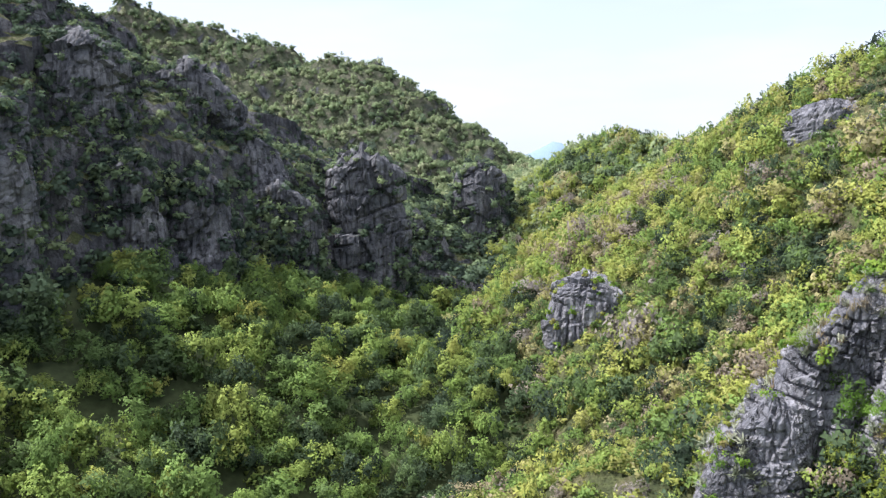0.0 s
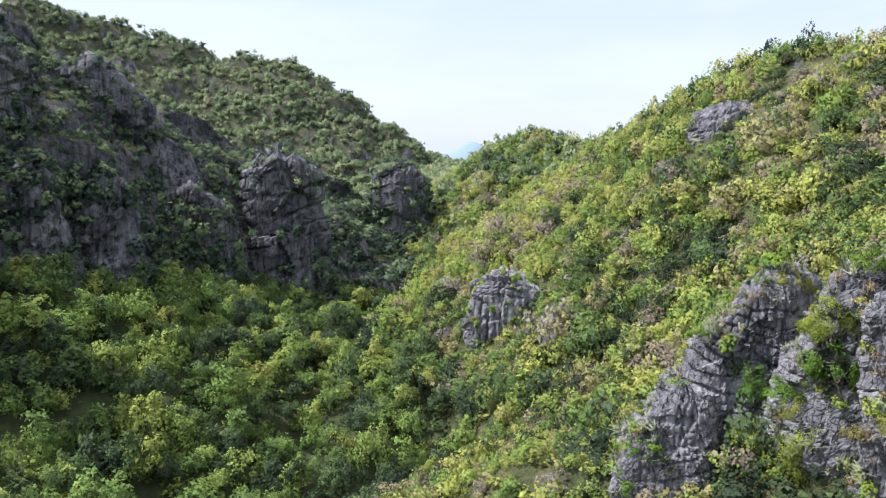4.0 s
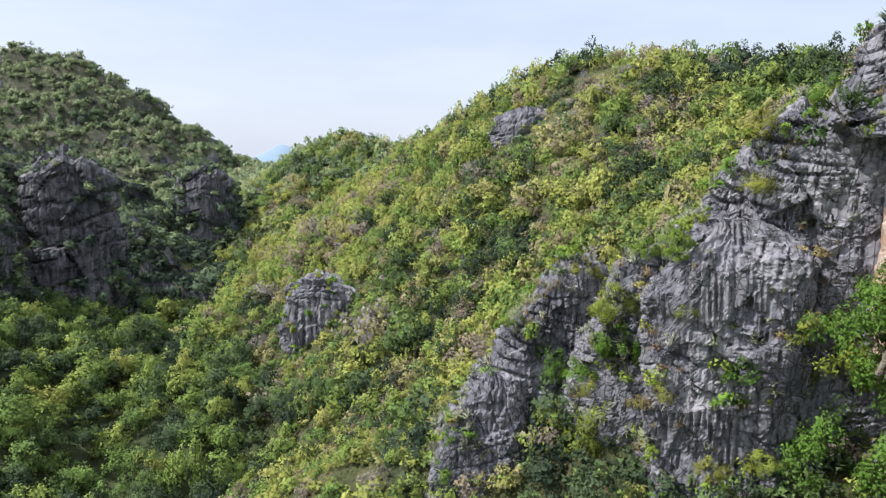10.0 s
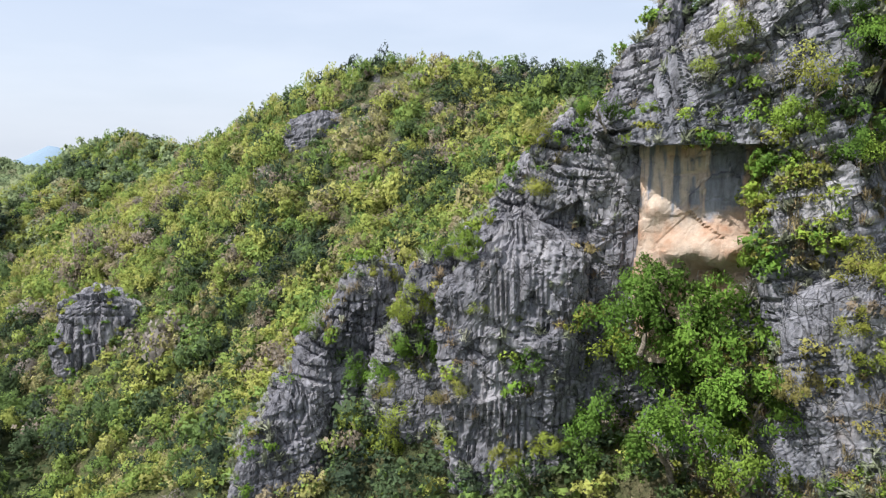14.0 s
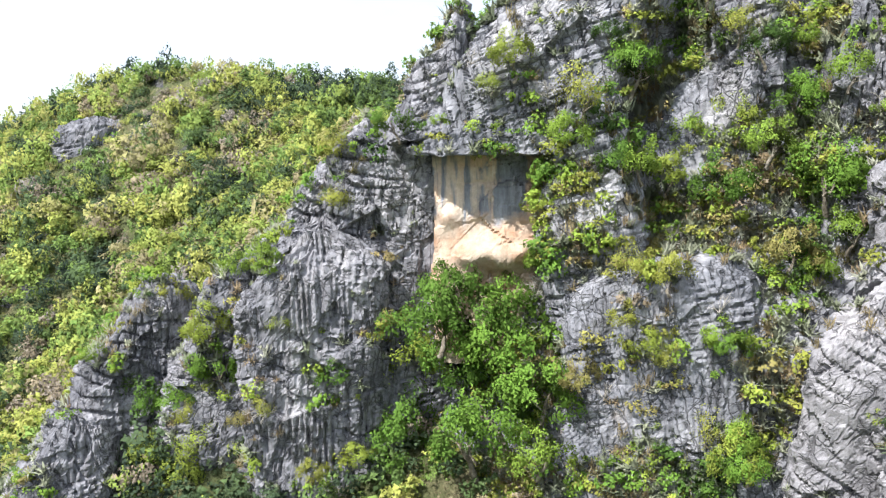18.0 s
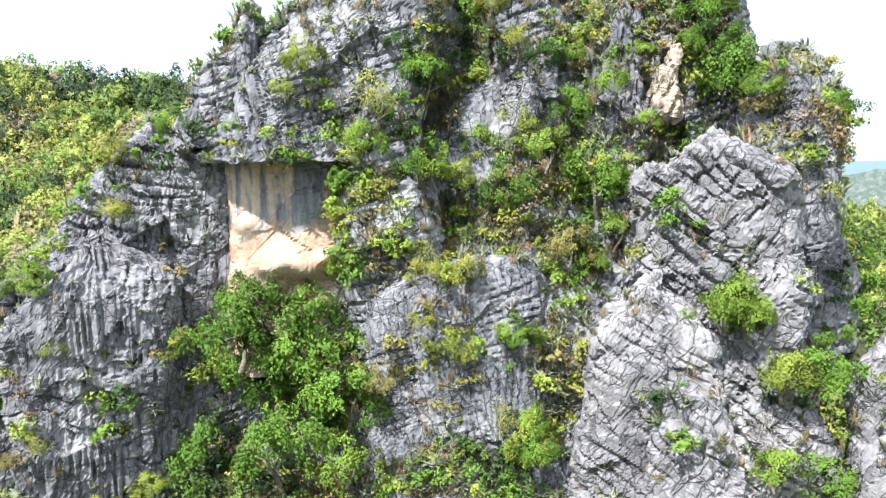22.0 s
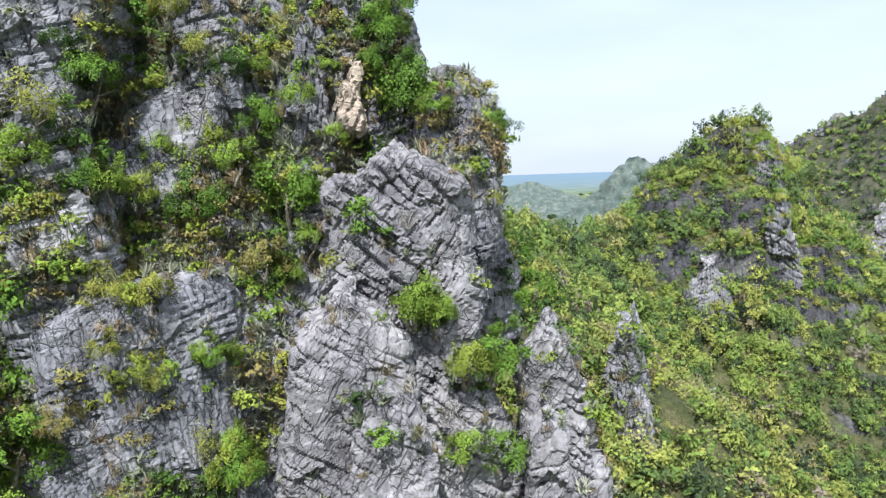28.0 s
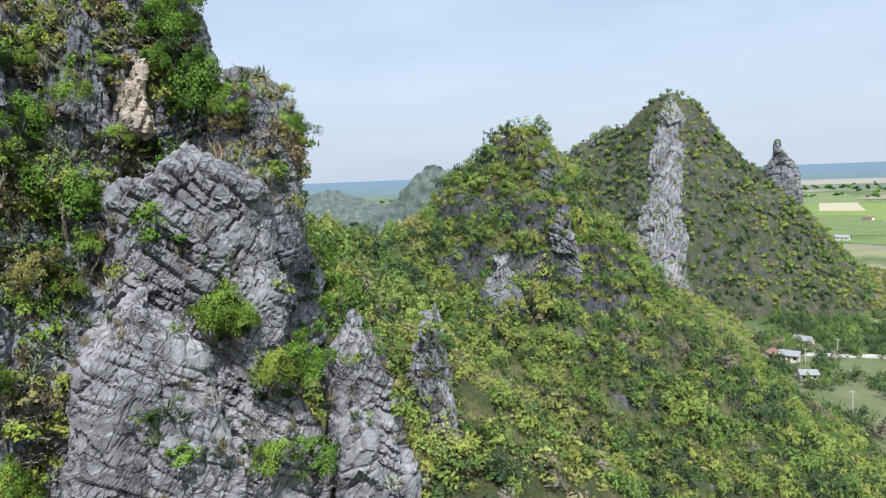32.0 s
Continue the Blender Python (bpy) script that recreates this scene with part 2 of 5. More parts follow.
# greens cooled and greyed: the mountain's air haze is put into the leaf colour
HAZED_LEAVES = foliage("hazed_leaves", [(0.0, (0.042, 0.062, 0.052)), (0.3, (0.10, 0.145, 0.090)), (0.55, (0.20, 0.265, 0.130)), (1.0, (0.30, 0.31, 0.19))])
BARK = soil("bark", (0.09, 0.075, 0.055), (0.16, 0.14, 0.11), (0.26, 0.24, 0.2), 3.0)

# ---------------------------------------------------------------- noise on arrays of points


def hashed(i, j, k, seed):
    h = (i * 374761393 + j * 668265263 + k * 2147483647 + seed * 974634777) & 0xFFFFFFFF
    h = ((h ^ (h >> 13)) * 1274126177) & 0xFFFFFFFF
    return ((h ^ (h >> 16)) & 0xFFFFFF) / float(0xFFFFFF)


def value_noise(p, seed=0):
    q = np.floor(p).astype(np.int64)
    f = p - q
    f = f * f * f * (f * (f * 6 - 15) + 10)
    total = 0
    for dx in (0, 1):
        for dy in (0, 1):
            for dz in (0, 1):
                w = np.where(dx, f[:, 0], 1 - f[:, 0]) * np.where(dy, f[:, 1], 1 - f[:, 1]) * np.where(dz, f[:, 2], 1 - f[:, 2])
                total = total + w * hashed(q[:, 0] + dx, q[:, 1] + dy, q[:, 2] + dz, seed)
    return total * 2 - 1


def fbm(p, octaves=4, seed=0, gain=0.5):
    total, a = 0, 1.0
    for o in range(octaves):
        total = total + a * value_noise(p * 2.0 ** o + 17.3 * o, seed + o)
        a *= gain
    return total


def flat(x, y, scale, seed=0, octaves=3):
    return fbm(np.stack([x / scale, y / scale, np.zeros_like(x) + 0.37], 1), octaves, seed)


def mesh_from(name, v, f, mat, smooth=False, tint=None, away=None):
    """A mesh from an array of points and an array of faces (all with as many corners)."""
    me = bpy.data.meshes.new(name)
    k = f.shape[1]
    me.vertices.add(len(v))
    me.vertices.foreach_set("co", np.asarray(v, np.float32).ravel())
    me.loops.add(f.size)
    me.loops.foreach_set("vertex_index", f.astype(np.int32).ravel())
    me.polygons.add(len(f))
    me.polygons.foreach_set("loop_start", np.arange(0, f.size, k, dtype=np.int32))
    me.polygons.foreach_set("use_smooth", np.full(len(f), smooth))
    if tint is not None:
        me.attributes.new("tint", "FLOAT", "POINT").data.foreach_set("value", np.asarray(tint, np.float32))
    if away is not None:
        me.attributes.new("away", "FLOAT_VECTOR", "POINT").data.foreach_set("vector", np.asarray(away, np.float32).ravel())
    me.update(calc_edges=True)
    if mat:
        me.materials.append(mat)
    return me


def part(name, me, parent, label=""):
    ob = new(name, me)
    ob.parent = parent
    return tagged(ob, label)


def grid_faces(nx, ny, wrap=False):
    i, j = np.meshgrid(np.arange(nx if wrap else nx - 1), np.arange(ny - 1), indexing="ij")
    a, b = i * ny + j, ((i + 1) % nx) * ny + j
    return np.stack([a, b, b + 1, a + 1], -1).reshape(-1, 4)


# ---------------------------------------------------------------- the lie of the land


def smooth(v, a, b):
    t = np.clip((v - a) / (b - a), 0, 1)
    return t * t * (3 - 2 * t)


def ground_height(x, y):
    floor = np.interp(y, [-80, 0, 85, 115, 150, 185, 300, 350, 450, 700, 1300], [0, 14, 27, 36, 39, 41, 58, 68, 66, 30, 0])
    floor = floor + 0.45 * np.clip(-10 - x, 0, 60) * smooth(y, 10, 70) * smooth(y, 260, 180)
    floor = floor * smooth(x, 330, 170) * smooth(x, -700, -300)
    far = np.hypot(x, y)
    return floor + flat(x, y, 60, 5) * 1.2 * smooth(far, 40, 90) * smooth(far, 900, 300) + 62 * smooth(far, 3300, 4900)


# crest points (x, y, z), reach to the left and right of the way along the crest, foot height, steepness of the shape, roughness
HILLS = {
    "far_mountain": ([(-235, 445, 110), (-208, 436, 155), (-188, 431, 173), (-165, 434, 166), (-144, 437, 158), (-99, 439, 149), (-80, 433, 138),
                      (-58, 431, 137), (-40, 428, 138), (-25, 419, 126), (-4, 400, 90), (14, 380, 66), (28, 359, 53), (43, 342, 52)], 120, 108, 40, 1.0, 7),
    "left_mountain": ([(-98, 70, 104), (-94, 108, 109), (-86, 126, 111), (-80, 142, 112), (-74, 150, 109), (-70, 156, 104), (-65, 168, 100),
                       (-55, 180, 92), (-47, 192, 84), (-36, 204, 79), (-20, 245, 72)], 90, 34, 44, 0.55, 5),
    "left_shoulder": ([(-50, 200, 70), (-30, 192, 68), (-10, 205, 62), (8, 222, 62), (16, 232, 58)], 60, 40, 30, 0.8, 4),
    "saddle_ridge": ([(40, 327, 76), (41, 276, 74), (52, 244, 84), (61, 231, 84), (69, 219, 81), (71, 200, 78)], 60, 75, 34, 1.0, 4),
    "scrub_hill": ([(68, 193, 79), (73, 175, 84), (76, 162, 89), (78, 152, 92), (83, 142, 95), (85, 123, 94.5), (88, 108, 94), (89, 94, 90),
                    (88, 74, 88), (83, 56, 85)], 60, 88, 24, 1.0, 4),
    "scrub_spur": ([(70, 178, 78), (40, 160, 58), (20, 149, 49), (8, 138, 40)], 40, 45, 26, 1.0, 3),
    "back_ridge": ([(64, -10, 64), (80, -15, 66), (95, -17, 66), (108, -22, 65), (121, -32, 64), (128, -43, 65), (130, -55, 70), (129, -62, 73),
                    (128, -72, 69), (134, -84, 60)], 60, 72, -2, 0.95, 4),
    "low_ridge": ([(132, -80, 60), (150, -105, 50), (190, -142, 38), (240, -182, 26), (300, -225, 20)], 60, 42, -2, 0.9, 3),
    "low_spur": ([(315, -285, 45), (300, -330, 22), (285, -380, 10), (262, -440, 2)], 60, 60, -2, 1.0, 3),
    "green_peak": ([(131, -51, 70), (130, -57, 79), (128, -64, 82.5), (127, -69, 81), (128, -74, 73)], 26, 22, 46, 0.75, 3),
    "pyramid_hill": ([(406, -196, 71), (378, -216, 83), (367, -234, 95), (350, -246, 100), (337, -256, 114), (330, -263, 118), (323, -273, 110),
                      (322, -281, 99), (316, -294, 82), (311, -304, 74)], 64, 64, -2, 0.92, 6),
    "distant_hill": ([(962, -270, 20), (956, -293, 52), (948, -317, 82), (941, -338, 93), (934, -358, 81), (915, -368, 65), (890, -378, 48), (860, -390, 20)], 62, 58, -2, 0.85, 9),
    "distant_peak": ([(1085, -390, 50), (1069, -424, 85), (1062, -441, 94), (1053, -463, 110), (1044, -483, 97), (1030, -520, 60)], 80, 75, -2, 0.85, 8),
    "distant_knoll": ([(1240, -160, 40), (1230, -224, 57), (1222, -262, 58), (1211, -308, 38), (1200, -350, 16)], 80, 90, -2, 0.9, 6),
    "distant_range": ([(158, 2595, 70), (330, 2578, 127), (410, 2567, 162), (479, 2555, 134), (632, 2521, 100), (822, 2466, 148), (883, 2445, 128), (1018, 2392, 73)], 300, 300, 0, 1.0, 8),
    "cliff_apron": ([(8, 74, 40), (16, 67, 45), (28, 55, 48), (38, 39, 50), (44, 24, 50), (43, 8, 49), (41, -6, 48), (45, -20, 48), (60, -28, 53), (74, -20, 60)], 60, 55, 8, 1.0, 2),
}


def hill_height(spec, x, y):
    """Height of one hill at each point, and on which side of its crest the point lies (-1 the right, 1 the left)."""
    pts, wl_, wr_, base, shape, rough = spec
    best = np.full(x.shape, -1e9)
    side = np.zeros(x.shape)
    for (ax, ay, az), (bx, by, bz) in zip(pts, pts[1:]):
        dx, dy = bx - ax, by - ay
        t = np.clip(((x - ax) * dx + (y - ay) * dy) / (dx * dx + dy * dy), 0, 1)
        px, py = x - ax - t * dx, y - ay - t * dy
        s = np.sign(dx * (y - ay) - dy * (x - ax))
        d = np.hypot(px, py) / np.where(s > 0, wl_, wr_)
        z = base + (az + t * (bz - az) - base) * np.where(d < 1, np.clip(1 - d, 0, 1) ** shape, 1 - d)
        side = np.where(z > best, s, side)
        best = np.maximum(best, z)
    best = best + rough * flat(x, y, 22, len(pts), 4) * smooth(best, -4, 25) * 0.45
    if shape < 0.9 or rough > 6:
        # rock bands and ledges
        step = 9.0 if rough < 7 else 16.0
        h = best / step + flat(x, y, 30, 71) * 0.5
        f = h - np.floor(h)
        best = best + step * 0.55 * (smooth(f, 0.25, 0.75) - f)
    return best, side


def land_height(x, y):
    z = ground_height(x, y)
    for spec in HILLS.values():
        z = np.maximum(z, hill_height(spec, x, y)[0])
    return z


# ground: rings that widen to the horizon
NA, NR = 360, 150
ang = np.linspace(0, 2 * np.pi, NA, endpoint=False)
rad = np.concatenate([[0.0], np.geomspace(4, 4950, NR - 1)])
AA, RR = np.meshgrid(ang, rad, indexing="ij")
gx, gy = (RR * np.cos(AA)).ravel(), (RR * np.sin(AA)).ravel()


def plain_material():
    """Farmland: a patchwork of green, straw and bare fields, scrubby near the hills."""
    m, n, l, b = material("farmland", 1.0)
    g, mp, vo = n.new("ShaderNodeNewGeometry"), n.new("ShaderNodeMapping"), n.new("ShaderNodeTexVoronoi")
    mp.inputs["Scale"].default_value = (0.0042, 0.0125, 1)
    mp.inputs["Rotation"].default_value = (0, 0, radians(40))
    vo.inputs["Scale"].default_value = 1.0
    vo.inputs["Randomness"].default_value = 0.75
    l.new(g.outputs["Position"], mp.inputs["Vector"])
    l.new(mp.outputs["Vector"], vo.inputs["Vector"])
    sep = n.new("ShaderNodeSeparateColor")
    l.new(vo.outputs["Color"], sep.inputs["Color"])
    col = ramp(n, l, sep.outputs["Red"], [(0.0, (0.04, 0.07, 0.028)), (0.25, (0.08, 0.13, 0.04)), (0.45, (0.13, 0.17, 0.06)),
                                          (0.62, (0.24, 0.22, 0.14)), (0.78, (0.055, 0.085, 0.035)), (0.92, (0.28, 0.24, 0.18))])
    scrub = ramp(n, l, noise_tex(n, l, 0.008, 6), [(0.42, grey(0)), (0.55, grey(1))])
    col = mix(n, l, scrub, col, (0.085, 0.11, 0.04))
    col = mix(n, l, 0.6, col, ramp(n, l, noise_tex(n, l, 0.15, 8), [(0.3, grey(0.38)), (0.7, grey(0.66))]), "OVERLAY")
    # painted haze: the ground's colour turns blue-grey from 1.9 km outward
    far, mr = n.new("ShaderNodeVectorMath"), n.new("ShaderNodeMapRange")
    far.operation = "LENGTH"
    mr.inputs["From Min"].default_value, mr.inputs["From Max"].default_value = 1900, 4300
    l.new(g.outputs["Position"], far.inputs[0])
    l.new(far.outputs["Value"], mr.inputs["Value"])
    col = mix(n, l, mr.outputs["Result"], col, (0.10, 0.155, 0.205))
    # leaf litter and undergrowth in the wooded valley
    where, north = n.new("ShaderNodeSeparateXYZ"), n.new("ShaderNodeMapRange")
    north.inputs["From Min"].default_value, north.inputs["From Max"].default_value = -10, 40
    l.new(g.outputs["Position"], where.inputs["Vector"])
    l.new(where.outputs["Y"], north.inputs["Value"])
    col = mix(n, l, north.outputs["Result"], col, ramp(n, l, noise_tex(n, l, 0.6, 6), [(0.3, (0.025, 0.035, 0.015)), (0.7, (0.06, 0.075, 0.03))]))
    l.new(col, b.inputs["Base Color"])
    return m


gv = np.stack([gx, gy, ground_height(gx, gy)], 1)
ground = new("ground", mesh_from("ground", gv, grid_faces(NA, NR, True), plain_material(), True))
tagged(ground, "flat farmland of green and straw fields rising into a wooded valley", "ground", kind="structure")

HILL_LABELS = {
    "far_mountain": "tall wooded limestone mountain behind the valley", "left_mountain": "dark shaded limestone mountain with steep rock faces",
    "left_shoulder": "shaded wooded shoulder below the mountain",
    "saddle_ridge": "low wooded ridge between two mountains", "scrub_hill": "sunlit hill covered with yellow-green scrub",
    "scrub_spur": "scrubby spur running down into the valley", "back_ridge": "green ridge with a rocky peak behind the cliff",
    "low_ridge": "low scrubby ridge running towards the pyramid peak", "low_spur": "gentle scrubby spur running out onto the plain",
    "green_peak": "steep green-topped peak on the ridge", "pyramid_hill": "pyramid-shaped limestone peak with a pale rock slab",
    "distant_hill": "distant hill on the plain, tinted blue-green with painted haze", "distant_peak": "distant pointed hill on the plain",
    "distant_range": "hills on the horizon behind the saddle, tinted pale blue with painted haze",
    "distant_knoll": "low wooded knoll far out on the plain", "cliff_apron": "overgrown slope at the foot of the cliff",
}


# ---------------------------------------------------------------- the near cliff: bodies of bedded and jointed limestone

def chunks(p, seed, tilt=0.4):
    """Rock broken into faceted blocks: each cell of a jittered lattice stands out by its own measure and leans its own way."""
    q = np.floor(p).astype(np.int64)
    best = np.full(len(p), 1e9)
    off = np.zeros(len(p))
    for dx in (-1, 0, 1):
        for dy in (-1, 0, 1):
            for dz in (-1, 0, 1):
                i, j, k = q[:, 0] + dx, q[:, 1] + dy, q[:, 2] + dz
                rx, ry, rz = hashed(i, j, k, seed), hashed(i, j, k, seed + 1), hashed(i, j, k, seed + 2)
                ex, ey, ez = p[:, 0] - i - rx, p[:, 1] - j - ry, p[:, 2] - k - rz
                d = ex * ex + ey * ey + ez * ez
                near_ = d < best
                o = rx + ry - 1 + tilt * ((rz - 0.5) * ex + (rx - 0.5) * ey + (ry - 0.5) * ez) * 4
                off = np.where(near_, o, off)
                best = np.where(near_, d, best)
    return off


def rock_relief(p, tangent, size, seed, flute=0.0, block=0.45, bed=0.85, joint=1.5, grit=0.2, dip=16.0, hollow=()):
    """How far the rock stands out at each point: broad bulges, flat-faced blocks, beds that rise to the right by dip, joints, upright flutes."""
    lie = np.array([-math.sin(radians(dip)) * tangent[0], -math.sin(radians(dip)) * tangent[1], math.cos(radians(dip))])
    along = np.array([math.cos(radians(dip)) * tangent[0], math.cos(radians(dip)) * tangent[1], math.sin(radians(dip))])
    warp = fbm(p / 6.0, 2, seed)
    fine = fbm(p / 0.9, 2, seed + 3)
    u, w, q = p @ lie, p @ along, p @ np.cross(lie, along)
    d = size * 0.7 * fbm(p / 9.0, 2, seed + 7)
    bent = np.stack([w, q, u], 1) + 0.1 * fine[:, None]
    d = d + block * (0.9 * chunks(bent / np.array([3.6, 3.6, 4.4]), seed + 31, 0.45) + 0.3 * chunks(bent / np.array([1.6, 1.6, 1.1]), seed + 37, 0.35)
                     + grit * 0.55 * chunks(bent / np.array([0.7, 0.7, 0.55]), seed + 47))
    # beds of uneven thickness, parted by joints; each block is set back or out by its own measure
    h = u / bed + 0.35 * warp + 0.3 * np.sin(u / bed * 1.7 + 3 * warp)
    i = np.floor(h).astype(np.int64)
    fh = h - i
    across = w / joint + hashed(i, i * 0, i * 0, seed) * 3 + 0.3 * warp
    j = np.floor(across).astype(np.int64)
    fj = across - j
    here = smooth(fbm(p / 5.0, 2, seed + 13), -0.35, 0.25)
    there = smooth(fbm(p / 5.0, 2, seed + 19), -0.3, 0.3)
    gap = np.exp(-(np.minimum(fh, 1 - fh) * bed / 0.085) ** 2) * here + np.exp(-(np.minimum(fj, 1 - fj) * joint / 0.075) ** 2) * there
    d = d + block * (0.55 * (hashed(i, j, i * 0, seed + 1) - 0.5) * here - 0.75 * np.minimum(gap, 1.2)) + 0.03 * fine
    if flute:
        across = (p[:, :2] @ tangent) / 0.62 + fbm(p * np.array([0.45, 0.45, 0.06]), 2, seed + 21) * 1.5
        d = d + flute * (np.abs(np.sin(across * np.pi)) ** 0.55 - 0.65) * (0.35 + 0.65 * smooth(fbm(p / np.array([4.0, 4.0, 6.0]), 2, seed + 23), -0.4, 0.2))
    for x, y, z, r, deep_ in hollow:
        d = d - deep_ * np.exp(-(np.linalg.norm((p - (x, y, z)) * (1, 1, 1.15), axis=1) / r) ** 4)
    return d


HILL_FACES = {}


def hill_mesh(name, spec, step):
    pts, wl_, wr_, base, shape, rough = spec
    xs, ys = [p[0] for p in pts], [p[1] for p in pts]
    w = max(wl_, wr_)
    x = np.arange(min(xs) - w, max(xs) + w, step)
    y = np.arange(min(ys) - w, max(ys) + w, step)
    X, Y = np.meshgrid(x, y, indexing="ij")
    X, Y = X.ravel(), Y.ravel()
    Z, _ = hill_height(spec, X, Y)
    f = grid_faces(len(x), len(y))
    keep = (Z - ground_height(X, Y) > -4)[f].any(1)
    f = f[keep]
    used = np.unique(f)
    back = np.zeros(len(X), np.int64)
    back[used] = np.arange(len(used))
    v = np.stack([X, Y, Z], 1)[used]
    # crags: steep parts jut out sideways
    j = 1.3 * rough / 4 * smooth(v[:, 2], base, base + 25)
    r = rock_relief(v / 3.0, np.array([0.7, 0.7]), 0.5, 5, block=0.6) * 1.6 if shape < 0.9 else 0
    v[:, 0] += j * (fbm(v / 7.0, 3, 11) + r)
    v[:, 1] += j * (fbm(v / 7.0, 3, 23) - r * 0.5)
    HILL_FACES[name] = (v, back[f])
    return mesh_from(name, v, back[f], None, True)


def hill_material(name, bare, tone=1.0):
    """Scrub on the gentle ground, limestone where it is steep."""
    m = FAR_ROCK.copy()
    m.name = name
    n, l = m.node_tree.nodes, m.node_tree.links
    b = n["Principled BSDF"]
    rock = b.inputs["Base Color"].links[0].from_socket
    g, sep = n.new("ShaderNodeNewGeometry"), n.new("ShaderNodeSeparateXYZ")
    l.new(g.outputs["True Normal"], sep.inputs["Vector"])
    wob = n.new("ShaderNodeMath")
    wob.operation = "MULTIPLY_ADD"
    wob.inputs[1].default_value = 0.5
    l.new(noise_tex(n, l, 0.12, 5), wob.inputs[0])
    l.new(sep.outputs["Z"], wob.inputs[2])
    fac = ramp(n, l, wob.outputs["Value"], [(bare, grey(0)), (bare + 0.12, grey(1))])
    green = ramp(n, l, noise_tex(n, l, 0.3, 7), [(0.3, (0.055 * tone, 0.07 * tone, 0.03)), (0.5, (0.10 * tone, 0.115 * tone, 0.045)), (0.7, (0.19 * tone, 0.165 * tone, 0.095))])
    green = mix(n, l, 0.7, green, ramp(n, l, noise_tex(n, l, 2.4, 8, rough=0.75), [(0.3, grey(0.2)), (0.7, grey(0.8))]), "OVERLAY")
    l.new(mix(n, l, fac, rock, green), b.inputs["Base Color"])
    bare_ = ramp(n, l, wob.outputs["Value"], [(bare, grey(0.9)), (bare + 0.12, grey(0.0))])
    l.new(bare_, n["Bump"].inputs["Strength"])
    clod = n.new("ShaderNodeBump")
    clod.inputs["Strength"].default_value, clod.inputs["Distance"].default_value = 1.0, 0.9
    l.new(noise_tex(n, l, 1.9, 9, rough=0.75), clod.inputs["Height"])
    l.new(n["Bump"].outputs["Normal"], clod.inputs["Normal"])
    l.new(clod.outputs["Normal"], b.inputs["Normal"])
    return m


HILL_SIDE = hill_material("wooded_hillside", 0.72)
CRAG_SIDE = hill_material("craggy_hillside", 0.86)
FAR_SIDE = hill_material("green_hillside", 0.42, 0.7)
# the blue of these far hills and woods is air haze put into the colour
HAZY_HILLS = soil("hazy_hills", (0.15, 0.215, 0.285), (0.17, 0.24, 0.31), (0.19, 0.26, 0.33), 0.004)
HAZED_WOODS = soil("hazed_woods", (0.04, 0.062, 0.058), (0.075, 0.10, 0.09), (0.17, 0.18, 0.16), 0.11)
for key, spec in HILLS.items():
    step = 30 if key == "distant_range" else 3.5 if "distant" in key else 3.4 if key == "far_mountain" else 1.3 if key == "left_mountain" else 1.8
    me = hill_mesh(key, spec, step)
    me.materials.append(HAZY_HILLS if key == "distant_range" else HAZED_WOODS if "distant" in key else FAR_SIDE if key in ("far_mountain", "pyramid_hill") else CRAG_SIDE if key in ("left_mountain", "left_shoulder") else HILL_SIDE)
    tagged(new(key, me), HILL_LABELS[key], "hill", kind="structure")

